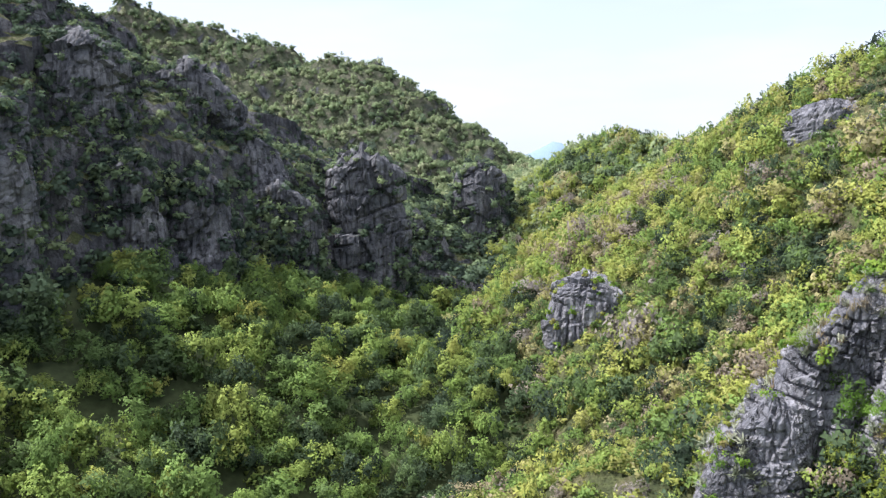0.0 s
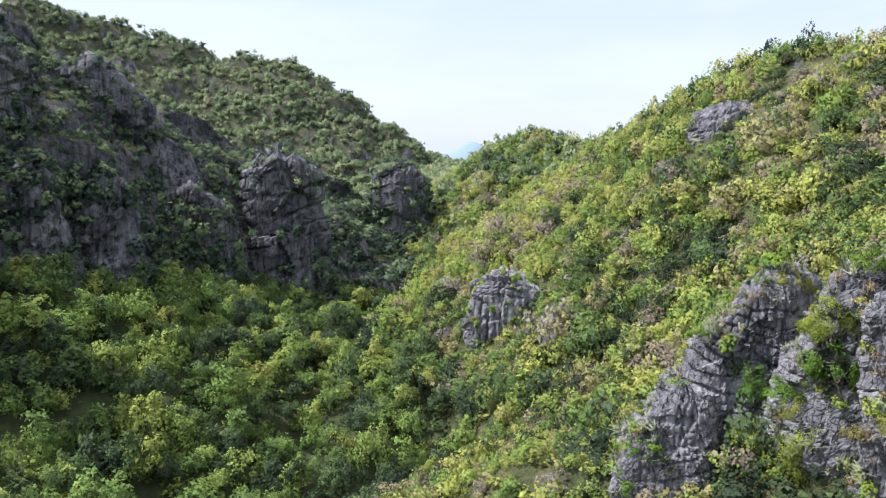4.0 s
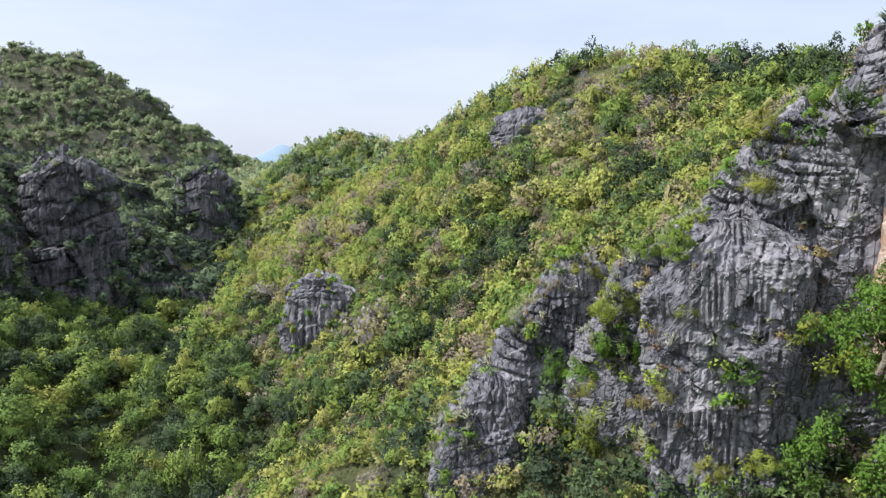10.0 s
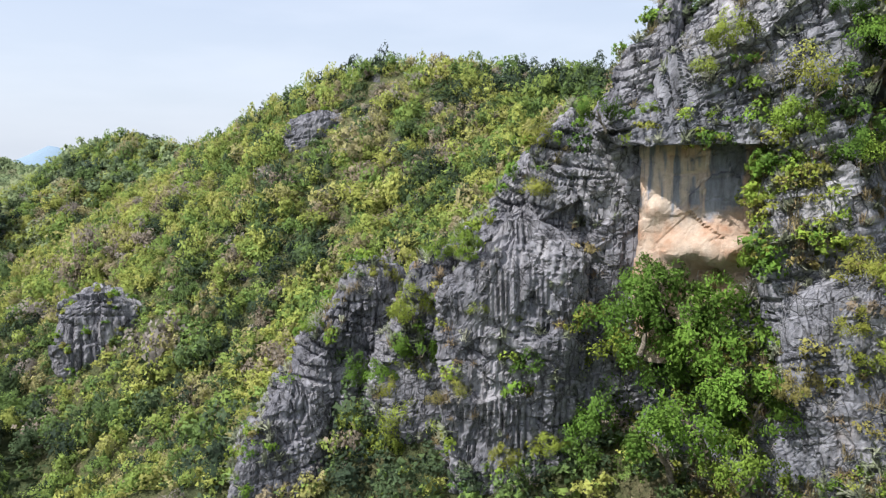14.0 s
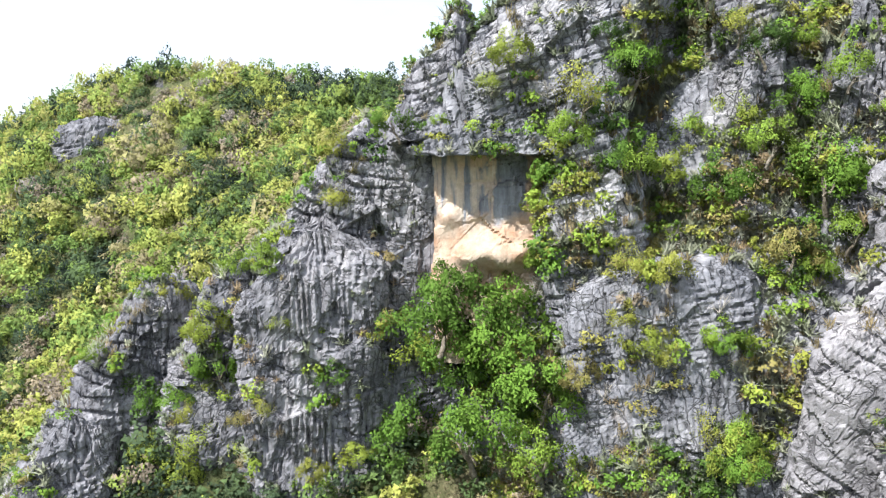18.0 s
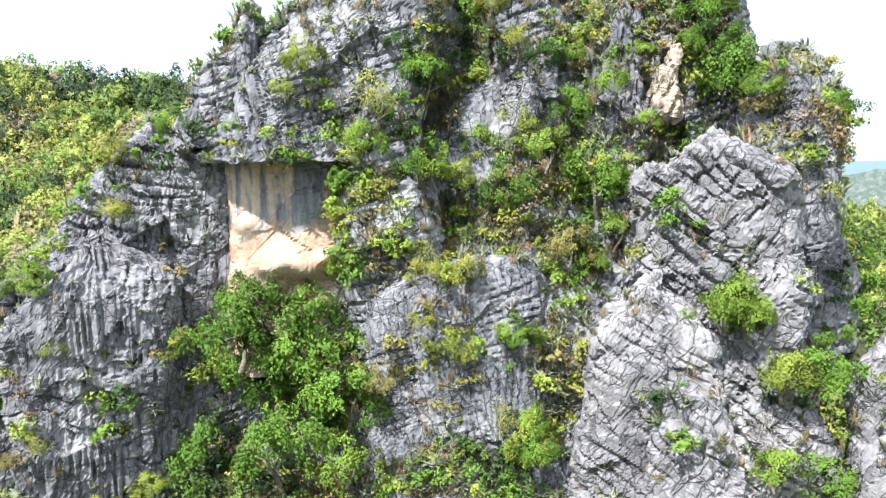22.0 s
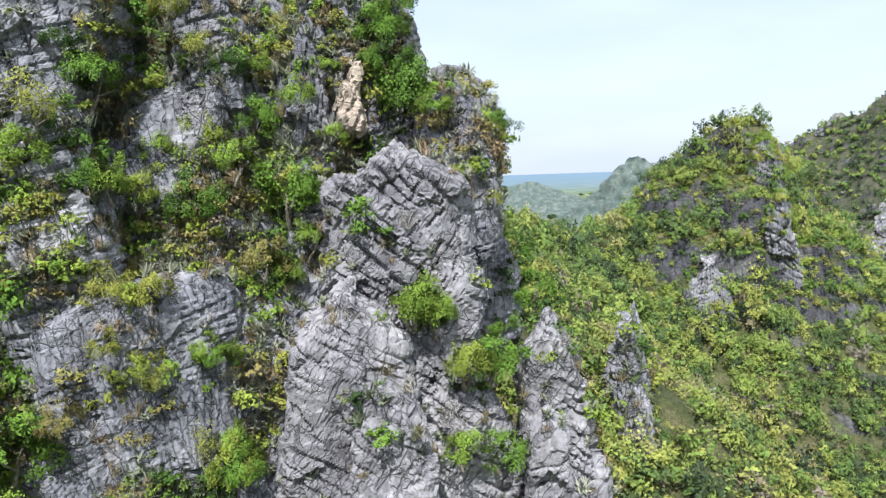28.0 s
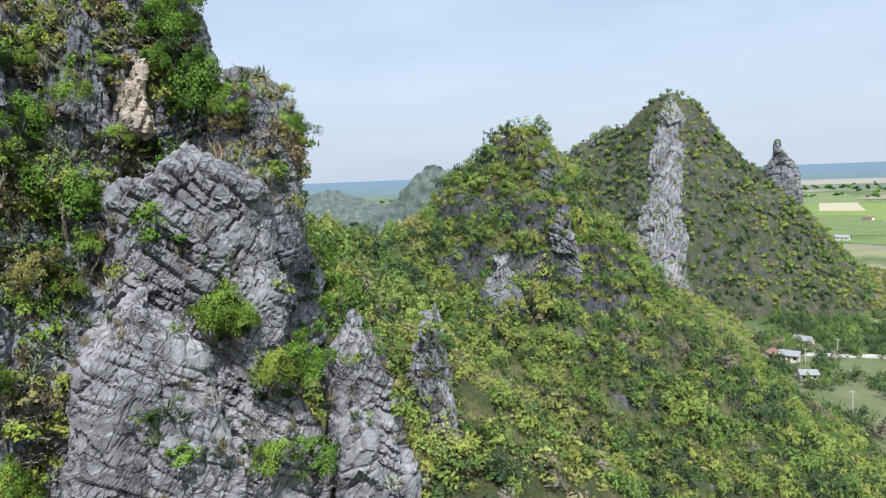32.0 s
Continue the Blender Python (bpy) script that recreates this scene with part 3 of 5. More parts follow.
def rock_mass(centre, turn, half, half_top, shift, deep, z0, tops, seed, res=0.18, power=3.2, size=1.0, curve=1.3, deep_top=0.75,
              flute=0.0, block=0.45, round_top=1.6, bed=0.85, joint=1.5, lean=0.0, under=0.0, grit=0.2, dip=16.0, grain=1.0, hollow=()):
    """One closed body of rock: a rounded-box plan that narrows upward to a top of given heights (left, middle, right)."""
    t = np.linspace(0, 2 * np.pi, 721)[:-1]
    cx, sx = np.cos(t), np.sin(t)
    px, py = np.sign(cx) * np.abs(cx) ** (2 / power), np.sign(sx) * np.abs(sx) ** (2 / power)
    seg = np.hypot(np.diff(px, append=px[0]) * half, np.diff(py, append=py[0]) * deep) * np.where(py > 0.5, 0.3, 1.0)
    total = np.concatenate([[0], np.cumsum(seg)])
    n = max(24, int(total[-1] / res))
    at = np.interp(np.linspace(0, total[-1], n, endpoint=False), total[:-1], np.arange(720))
    px, py = np.interp(at, np.arange(720), px), np.interp(at, np.arange(720), py)
    high = max(tops) - z0
    m = max(10, int(high / res))
    cap = max(4, int(min(half_top, deep) / res / 1.3))
    v = np.concatenate([np.zeros(cap), np.linspace(0, 1, m), np.ones(cap)])
    c = np.concatenate([np.linspace(0.05, 1, cap + 1)[:-1], np.ones(m), np.linspace(1, 0, cap + 1)[1:]])
    PX, V = np.meshgrid(px, v, indexing="ij")
    PY, C = np.meshgrid(py, c, indexing="ij")
    a = (half + (half_top - half) * V ** curve)
    b = deep * (1 + (deep_top - 1) * V ** curve)
    edge = 1 - 0.5 * np.clip((V - (1 - round_top / high)) * high / round_top, 0, 1) ** 2 * 0.5
    lx, ly = PX * a * C * edge + shift * V, PY * b * C * edge + (deep - deep * deep_top) * V * 0.6 + lean * V
    where = np.clip((PX * C + 1) / 2, 0, 1)
    zt = np.interp(where, [0, 0.5, 1], tops) + round_top * 0.5 * (1 - C ** 2)
    lz = z0 + V * (zt - z0) - 0.12 * deep * (1 - C ** 2) * (V == 0) + under * np.clip(PY * C + 1, 0, 2) * (V < 0.25) * (0.25 - V) * 4
    ca, sa = math.cos(radians(turn)), math.sin(radians(turn))
    shape = PX.shape
    p = np.stack([centre[0] + lx * ca - ly * sa, centre[1] + lx * sa + ly * ca, lz], -1)
    # outward direction from neighbouring points
    du = np.roll(p, -1, 0) - np.roll(p, 1, 0)
    dv = np.gradient(p, axis=1)
    nrm = np.cross(du, dv)
    nrm /= np.linalg.norm(nrm, axis=-1, keepdims=True) + 1e-9
    nrm[:, -1] = (0, 0, 1)
    p, nrm = p.reshape(-1, 3), nrm.reshape(-1, 3)
    d = grain * rock_relief(p / grain, np.array([ca, sa]), size / grain, seed, flute / grain, block, bed, joint, grit, dip, hollow)
    p = p + nrm * d[:, None]
    p = p.reshape(*shape, 3)
    p[:, -1] = p[:, -1].mean(0)
    return p.reshape(-1, 3), grid_faces(*shape, True)


# centre, turn, half width at foot and top, sideways shift of the top, half depth, foot height, heights of the top
MASSES = [
    ("rock_step", (30.4, 61.7), -26, 10.2, 4.0, 5.8, 5.5, 40.0, (60.7, 65.0, 65.9), dict(flute=0.3, bed=1.1, dip=-6, block=0.6, grit=0.3)),
    ("rock_foot", (24.7, 57.1), -23, 5.7, 3.5, 2.2, 3.0, 38.0, (53.0, 55.6, 55.8), dict(flute=0.2)),
    ("buttress_body", (41.8, 49.1), -40, 13.3, 5.9, 1.2, 6.0, 38.0, (66.6, 69.4, 73.0), dict(size=1.3, flute=0.12, bed=1.0, joint=1.5, dip=-9, block=0.62, grit=0.35)),
    ("buttress_knob", (44.6, 45.3), -44, 6.8, 3.0, 1.2, 4.0, 51.9, (73.1, 75.1, 76.7), dict(block=0.6, grit=0.35, dip=-10)),
    ("buttress_tower", (43.9, 39.6), -47, 5.0, 3.5, 0.8, 4.0, 44.0, (76.5, 79.0, 76.0), dict(bed=0.9, joint=1.6, round_top=1.0, flute=0.1, dip=-12, block=0.6, grit=0.35)),
    ("fluted_panel", (38.4, 39.5), -43, 5.6, 5.9, 0.0, 2.5, 46.0, (66.0, 69.8, 68.4), dict(flute=0.5, block=0.5, grit=0.3, size=1.1, round_top=3.0, power=2.6, bed=1.7, dip=-8)),
    ("panel_foot", (41.0, 41.0), -43, 9.0, 6.2, 0.2, 3.2, 38.0, (54.6, 56.4, 55.6), dict(flute=0.2)),
    ("summit_wall", (50.2, 28.4), -59, 9.0, 6.5, 4.6, 6.0, 75.9, (87.7, 93.2, 94.3), dict(size=1.2, under=1.2)),
    ("alcove_wall", (48.5, 29.3), -57, 4.8, 4.7, 0.0, 3.0, 60.0, (77.5, 77.3, 77.2), dict(block=0.24, joint=2.0, bed=1.7, size=0.5, power=4.0, grit=0.1, dip=6, hollow=((43.9, 30.9, 71.4, 1.2, -0.9), (45.1, 29.2, 68.6, 1.3, -1.1), (46.5, 27.0, 68.7, 1.7, -1.5), (47.4, 25.6, 68.5, 1.2, -1.0), (45.9, 27.9, 65.9, 1.6, 1.2)))),
    ("cave_jamb", (50.8, 20.9), -66, 3.9, 2.6, -1.3, 4.5, 62.1, (79.0, 80.4, 81.4), dict(size=1.3)),
    ("lower_wall", (48.6, 15.4), -71, 7.6, 6.4, -0.7, 4.0, 42.0, (66.9, 67.9, 68.6), dict(size=0.7, block=0.3, bed=0.75, joint=2.4, flute=0.22, grit=0.14, dip=17)),
    ("pale_buttress", (46.6, 1.7), -87, 6.5, 3.4, 0.0, 3.5, 44.0, (65.0, 67.5, 65.2), dict(flute=0.3, block=0.42, grit=0.14, dip=-28, joint=1.9)),
    ("pale_bulge", (43.7, -0.6), -89, 3.5, 2.3, 0.0, 2.5, 44.0, (59.9, 60.7, 59.2), dict(flute=0.15, dip=-24)),
    ("upper_pinnacle", (49.7, -2.2), -91, 6.9, 4.9, -0.6, 4.0, 46.0, (74.8, 76.7, 74.7), dict(block=0.62, bed=0.95, joint=1.9, grit=0.2, dip=-38, size=1.3, hollow=((46.0, -3.4, 73.7, 0.95, 3.2),))),
    ("small_pinnacle", (48.3, -13.0), -104, 3.9, 1.9, -1.1, 3.0, 44.0, (62.4, 64.4, 63.0), dict(block=0.6, grit=0.18, dip=-34, joint=1.2)),
    ("pinnacle_foot", (45.6, -11.3), -103, 2.2, 1.7, -0.2, 2.0, 44.0, (57.6, 58.3, 57.6), dict()),
    ("dark_shoulder", (64.9, -7.4), -96, 5.6, 4.0, -0.8, 7.0, 55.0, (83.0, 83.5, 82.0), dict(size=1.3, res=0.25)),
    ("upper_slope", (61.0, 2.5), -87, 8.0, 3.6, 0.5, 6.0, 68.0, (91.0, 92.0, 86.0), dict(size=1.3, res=0.25)),
    ("summit_flank", (47.0, 34.3), -53, 3.5, 2.4, 1.2, 4.5, 77.2, (83.7, 85.5, 88.4), dict(size=1.2)),
    ("summit_right", (61.2, -2.1), -91, 5.4, 2.3, -0.8, 4.6, 74.0, (91.6, 91.9, 87.1), dict(size=1.2)),
    ("brow_rock", (58.2, 13.1), -76, 3.0, 1.9, 0.4, 2.8, 72.0, (90.6, 91.3, 90.6), dict()),
    ("pillar_rock", (58.6, 3.0), -86, 3.1, 1.8, -0.1, 2.4, 70.0, (87.6, 88.3, 87.0), dict()),
    ("cream_scar", (55.85, 1.2), -87, 0.6, 0.5, 0.1, 1.1, 80.8, (84.2, 83.8, 83.0), dict(block=0.45, bed=0.6, joint=0.7, power=2.8, size=0.6, dip=-8, round_top=0.6, deep_top=0.9)),
    ("cream_scar_foot", (55.6, 1.6), -87, 0.85, 0.6, -0.2, 1.1, 78.6, (80.6, 81.8, 81.0), dict(block=0.45, bed=0.6, joint=0.7, power=2.8, size=0.6, dip=-8, round_top=0.6, deep_top=0.9)),
    ("scar_pillar", (56.7, 4.4), -86, 2.4, 1.5, -0.2, 2.2, 71.0, (86.0, 87.2, 85.4), dict(dip=-6, joint=1.1)),
    ("cave_corner", (46.7, 35.5), -50, 3.2, 2.6, 0.0, 2.4, 52.0, (80.0, 80.0, 80.0), dict()),
    ("shoulder_rock", (55.5, -6.1), -95, 3.2, 2.2, 0.4, 3.2, 68.0, (82.6, 82.0, 80.6), dict()),
    ("outcrop_crag", (25.4, 125.0), -11, 7.8, 6.3, 0.4, 6.5, 30.0, (53.9, 55.6, 53.4), dict(res=0.3, flute=0.9, size=1.2, grain=1.8, dip=-10)),
    ("left_crag", (-17.6, 174.1), 6, 11.3, 9.0, -1.9, 9.0, 42.3, (75.0, 79.2, 72.9), dict(res=0.5, size=3.2, grain=2.6, flute=0.8, block=0.55, bed=1.5, round_top=1.5, power=2.5)),
    ("dark_tower", (11.5, 216.7), -3, 10.8, 7.8, -0.5, 11.0, 40.8, (73.6, 77.1, 72.2), dict(res=0.5, size=3.2, grain=2.6, flute=0.8, block=0.55, bed=1.5, round_top=1.5, power=2.5)),
    ("left_wall", (-64.8, 129.7), 27, 8.3, 6.6, 1.3, 9.0, 55.3, (97.1, 98.8, 93.0), dict(res=0.5, size=3.2, grain=2.6, flute=0.8, block=0.55, bed=1.5, round_top=1.5, power=2.5)),
    ("left_wall_two", (-58.4, 161.8), 20, 12.6, 10.1, 2.0, 9.0, 67.4, (94.6, 97.0, 89.1), dict(res=0.5, size=3.2, grain=2.6, flute=0.8, block=0.55, bed=1.5, round_top=1.5, power=2.5)),
    ("left_wall_three", (-42.5, 161.5), 15, 7.5, 6.0, -0.4, 7.0, 53.5, (81.8, 83.6, 79.4), dict(res=0.5, size=3.2, grain=2.6, flute=0.8, block=0.55, bed=1.5, round_top=1.5, power=2.5)),
    ("peak_crag", (126.5, -76.5), -120, 9.5, 5.0, -3.0, 6.0, 48.0, (76.0, 77.5, 71.0), dict(res=0.35, size=1.6)),
    ("peak_face", (119.1, -67.2), -118, 5.0, 3.0, -0.3, 3.6, 50.0, (78.5, 79.5, 75.0), dict(res=0.35, size=2.2, flute=0.5, grain=1.4, dip=-30)),
    ("peak_fin", (112.1, -66.3), -118, 4.5, 2.0, -0.6, 4.0, 48.0, (66.0, 69.5, 63.0), dict(res=0.35, size=2.0, flute=0.5, grain=1.4, dip=-35)),
    ("pyramid_slab", (293.5, -222.5), -128, 19.0, 6.0, 8.2, 13.0, 8.0, (104.0, 110.0, 105.0), dict(res=0.6, size=2.6, grain=3.2, flute=1.5, block=0.4, bed=2.6, curve=1.0, power=2.0, round_top=6.0, lean=46.0, deep_top=0.5, dip=-48)),
    ("pyramid_tower", (306.9, -317.7), -136, 13.3, 6.3, -2.7, 12.6, 37.2, (73.9, 85.8, 75.6), dict(res=0.5, size=3.2, grain=2.6, flute=0.8, block=0.55, bed=1.5, round_top=1.5, power=2.5)),
    ("pyramid_shoulder", (372.8, -236.2), -122, 20.4, 11.8, 8.4, 12.6, 58.6, (87.9, 99.1, 97.8), dict(res=0.5, size=3.2, grain=2.6, flute=0.8, block=0.55, bed=1.5, round_top=1.5, power=2.5)),
    ("hill_crag", (71.2, 127.5), -29, 9.5, 7.2, -1.7, 6.0, 66.0, (84.2, 86.2, 84.9), dict(res=0.4, size=1.5)),
    ("edge_rock", (57.8, -21.1), -109, 2.4, 1.3, -0.6, 4.0, 49.4, (59.6, 62.3, 59.0), dict()),
    ("ridge_crag", (112.0, -52.6), -114, 6.0, 2.6, 0.3, 4.5, 42.0, (56.5, 60.5, 57.4), dict(res=0.3, size=2.0, flute=0.5)),
    ("ridge_crag_two", (97.0, -34.8), -109, 3.6, 1.5, 0.3, 3.4, 42.0, (54.0, 55.5, 53.4), dict(res=0.3)),
    ("left_face", (-55.6, 126.3), 24, 7.9, 6.3, 0.8, 8.0, 53.8, (73.9, 76.7, 72.8), dict(res=0.5, size=3.4, grain=2.6, flute=0.8, block=0.55, bed=1.5, round_top=1.5, power=2.5)),
    ("left_face_two", (-47.1, 137.2), 19, 6.9, 5.5, 0.5, 8.0, 52.8, (71.7, 74.7, 71.5), dict(res=0.5, size=3.4, grain=2.6, flute=0.8, block=0.55, bed=1.5, round_top=1.5, power=2.5)),
    ("left_face_three", (-35.8, 155.9), 13, 9.3, 7.4, -0.4, 8.0, 50.7, (69.9, 72.2, 66.2), dict(res=0.5, size=3.4, grain=2.6, flute=0.8, block=0.55, bed=1.5, round_top=1.5, power=2.5)),
    ("left_face_four", (-63.9, 130.2), 26, 6.6, 5.3, 0.9, 7.0, 71.9, (85.3, 87.4, 84.6), dict(res=0.5, size=3.4, grain=2.6, flute=0.8, block=0.55, bed=1.5, round_top=1.5, power=2.5)),
    ("left_low_crag", (-6.1, 192.9), 2, 8.2, 6.6, -1.3, 7.0, 44.2, (59.4, 62.3, 56.3), dict(res=0.5, size=3.4, grain=2.6, flute=0.8, block=0.55, bed=1.5, round_top=1.5, power=2.5)),
    ("left_slab", (-65.0, 98.5), 33, 7.5, 6.0, 1.1, 6.0, 50.0, (89.2, 86.7, 85.4), dict(res=0.45, bed=1.2)),
    ("cliff_body", (74.7, 18.6), -76, 31.0, 19.0, -1.0, 34.0, 36.0, (98.0, 106.0, 97.0), dict(res=0.42, size=1.8, curve=1.6, deep_top=0.47, power=3.0)),
]
MASS_LABELS = {"cream_scar": "fresh cream-coloured scar of broken rock on the upper cliff", "cream_scar_foot": "crumbling foot of the cream-coloured rock scar", 
               "alcove_wall": "smooth cave wall with blue-grey streaks above an orange bulge", "cliff_body": "steep overgrown limestone mountainside of broken grey beds",
               "fluted_panel": "deeply fluted grey limestone panel on the buttress", "pale_buttress": "pale grey limestone buttress with vertical grooves",
               "upper_pinnacle": "broken pale limestone pinnacle with a dark hollow", "small_pinnacle": "free-standing pale limestone pinnacle",
               "lower_wall": "sheer blue-grey limestone wall with slanting beds", "summit_wall": "jagged dark limestone wall overhanging the cave", "pyramid_slab": "long pale rock slab on the pyramid peak",
               "pyramid_tower": "narrow rock tower beside the pyramid peak", "dark_tower": "dark rounded rock tower above the valley"}
PALE = ("pyramid_slab", "pale_buttress", "pale_bulge", "upper_pinnacle", "small_pinnacle", "pinnacle_foot")
ROCKS, FACES = [], []
for k, (key, c, turn, half, half_top, shift, deep, z0, tops, more) in enumerate(MASSES):
    v, f = rock_mass(c, turn, half, half_top, shift, deep, z0, tops, 31 * k + 3, **more)
    FACES.append((key, v, f))
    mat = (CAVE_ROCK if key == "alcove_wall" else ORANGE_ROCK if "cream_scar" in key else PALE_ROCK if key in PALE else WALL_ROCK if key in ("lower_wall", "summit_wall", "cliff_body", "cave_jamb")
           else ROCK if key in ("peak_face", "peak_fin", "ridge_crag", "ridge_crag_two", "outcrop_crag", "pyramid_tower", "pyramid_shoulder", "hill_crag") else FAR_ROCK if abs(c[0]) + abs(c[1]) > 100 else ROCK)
    ob = new(key, mesh_from(key, v, f, mat, False))
    ROCKS.append(ob)
    tagged(ob, MASS_LABELS.get(key, "weathered grey limestone crag of broken beds"), "cliff", kind="structure")

# ---------------------------------------------------------------- foliage
R = np.random.RandomState(7)


def ball_points(n, rng):
    v = rng.normal(size=(n, 3))
    return v / np.linalg.norm(v, axis=1, keepdims=True)


def icosphere(div):
    bm = bmesh.new()
    bmesh.ops.create_icosphere(bm, subdivisions=div, radius=1.0)
    v = np.array([p.co[:] for p in bm.verts])
    f = np.array([[p.index for p in q.verts] for q in bm.faces])
    bm.free()
    return v, f


def crown(leaves, leaf, seed, lumps=7, flatness=0.85, core=2, quads=False, heart_size=0.8, clump=1, spread=0.03, ruffle=0.3, reach=(0.25, 0.92), fat=(0.2, 0.46)):
    """A crown of radius about 1 on the origin: lumps of leaf sprays round a dark, lumpy heart. Points and triangles."""
    rng = np.random.RandomState(seed)
    heart, hf = icosphere(core)
    lump_c = ball_points(lumps, rng) * rng.uniform(*reach, (lumps, 1))
    lump_c[:, 2] = np.abs(lump_c[:, 2]) * 0.95 - 0.1
    lump_r = rng.uniform(*fat, lumps)
    # how far the lumps reach in each direction
    along = heart @ lump_c.T
    miss = (lump_c ** 2).sum(1)[None] - along ** 2
    far_ = np.where(miss < lump_r ** 2, along + np.sqrt(np.clip(lump_r ** 2 - miss, 0, None)), 0.3).max(1)
    heart = heart * np.maximum(far_ * heart_size, 0.25)[:, None]
    # leaves sit in sprays on the lumps
    sprays = max(1, leaves // clump)
    lump = rng.choice(lumps, sprays, p=lump_r ** 2 / (lump_r ** 2).sum())
    d = ball_points(sprays, rng)
    d[:, 2] = np.where(d[:, 2] < -0.45, -d[:, 2], d[:, 2])
    tip = lump_c[lump] + d * (lump_r[lump] * rng.uniform(0.7 if heart_size else 0.35, 1.12, sprays))[:, None]
    which = rng.randint(0, sprays, leaves)
    loose = rng.normal(size=(leaves, 3)) * spread
    d = d[which]
    loose -= d * (loose * d).sum(1)[:, None] * 0.6
    pos = tip[which] + loose
    nrm = d * 0.8 + rng.normal(size=(leaves, 3)) * ruffle + (0, 0, 0.3)
    nrm /= np.linalg.norm(nrm, axis=1, keepdims=True)
    a = np.cross(nrm, rng.normal(size=(leaves, 3)))
    a /= np.linalg.norm(a, axis=1, keepdims=True)
    b = np.cross(nrm, a)
    s = (leaf * rng.uniform(0.6, 1.4, leaves))[:, None]
    if quads:
        bend = nrm * s * rng.uniform(-0.25, 0.35, (leaves, 1))
        corner = np.stack([pos - a * s, pos - b * s * 0.55 + bend, pos + a * s, pos + b * s * 0.55 + bend], 1)
        tri = ((0, 1, 2), (0, 2, 3))
    else:
        corner = np.stack([pos - a * s - b * s * 0.6, pos + a * s - b * s * 0.6, pos + b * s * 1.1], 1)
        tri = ((0, 1, 2),)
    if not heart_size:
        heart, hf = heart[:0], hf[:0]
    v = np.concatenate([heart, corner.reshape(-1, 3)])
    base = len(heart) + corner.shape[1] * np.arange(leaves)[:, None]
    f = np.concatenate([hf] + [base + np.array(t) for t in tri])
    v[:, 2] = v[:, 2] * flatness
    return v, f


def scatter(templates, pos, size, high, tint, rng):
    """Many plants in one mesh."""
    vs, fs, ts, ns, off = [], [], [], [], 0
    pick = rng.randint(0, len(templates), len(pos))
    for k, (tv, tf) in enumerate(templates):
        i = np.nonzero(pick == k)[0]
        if not len(i):
            continue
        w = rng.uniform(0, 2 * np.pi, len(i))
        c, s = np.cos(w)[:, None], np.sin(w)[:, None]
        x, y, z = tv[:, 0][None], tv[:, 1][None], tv[:, 2][None]
        sx = size[i][:, None] * rng.uniform(0.8, 1.2, (len(i), 1))
        sy = size[i][:, None] * rng.uniform(0.8, 1.2, (len(i), 1))
        v = np.stack([(x * c - y * s) * sx, (x * s + y * c) * sy, z * high[i][:, None] + 0 * c], -1) + pos[i][:, None]
        away = np.stack([x * c - y * s, x * s + y * c, z + 0.25 + 0 * c], -1)
        ns.append((away / (np.linalg.norm(away, axis=-1, keepdims=True) + 1e-6)).reshape(-1, 3))
        vs.append(v.reshape(-1, 3))
        fs.append((tf[None] + (off + len(tv) * np.arange(len(i)))[:, None, None]).reshape(-1, 3))
        ts.append(np.repeat(tint[i], len(tv)))
        off += v.shape[0] * v.shape[1]
    return np.concatenate(vs), np.concatenate(fs), np.concatenate(ts), np.concatenate(ns)


BIG = [crown(1000, 0.050, 150 + k, lumps=14, clump=5, spread=0.07, heart_size=0, ruffle=0.42, reach=(0.4, 0.95), fat=(0.22, 0.4), flatness=0.95) for k in range(6)]
MID = [crown(400, 0.058, 100 + k, lumps=10, flatness=1.0, clump=4, spread=0.07, heart_size=0, ruffle=0.45, reach=(0.35, 0.92), fat=(0.24, 0.44)) for k in range(8)]
LOW = [crown(52, 0.15, 250 + k, lumps=5, heart_size=0, ruffle=0.5, spread=0.2) for k in range(5)]
FAR = [crown(95, 0.13, 200 + k, lumps=8, core=1, heart_size=0.55, ruffle=0.4, spread=0.06) for k in range(6)]


def slope_of(x, y):
    e = 1.5
    gx_, gy_ = (land_height(x + e, y) - land_height(x - e, y)) / (2 * e), (land_height(x, y + e) - land_height(x, y - e)) / (2 * e)
    return np.hypot(gx_, gy_)


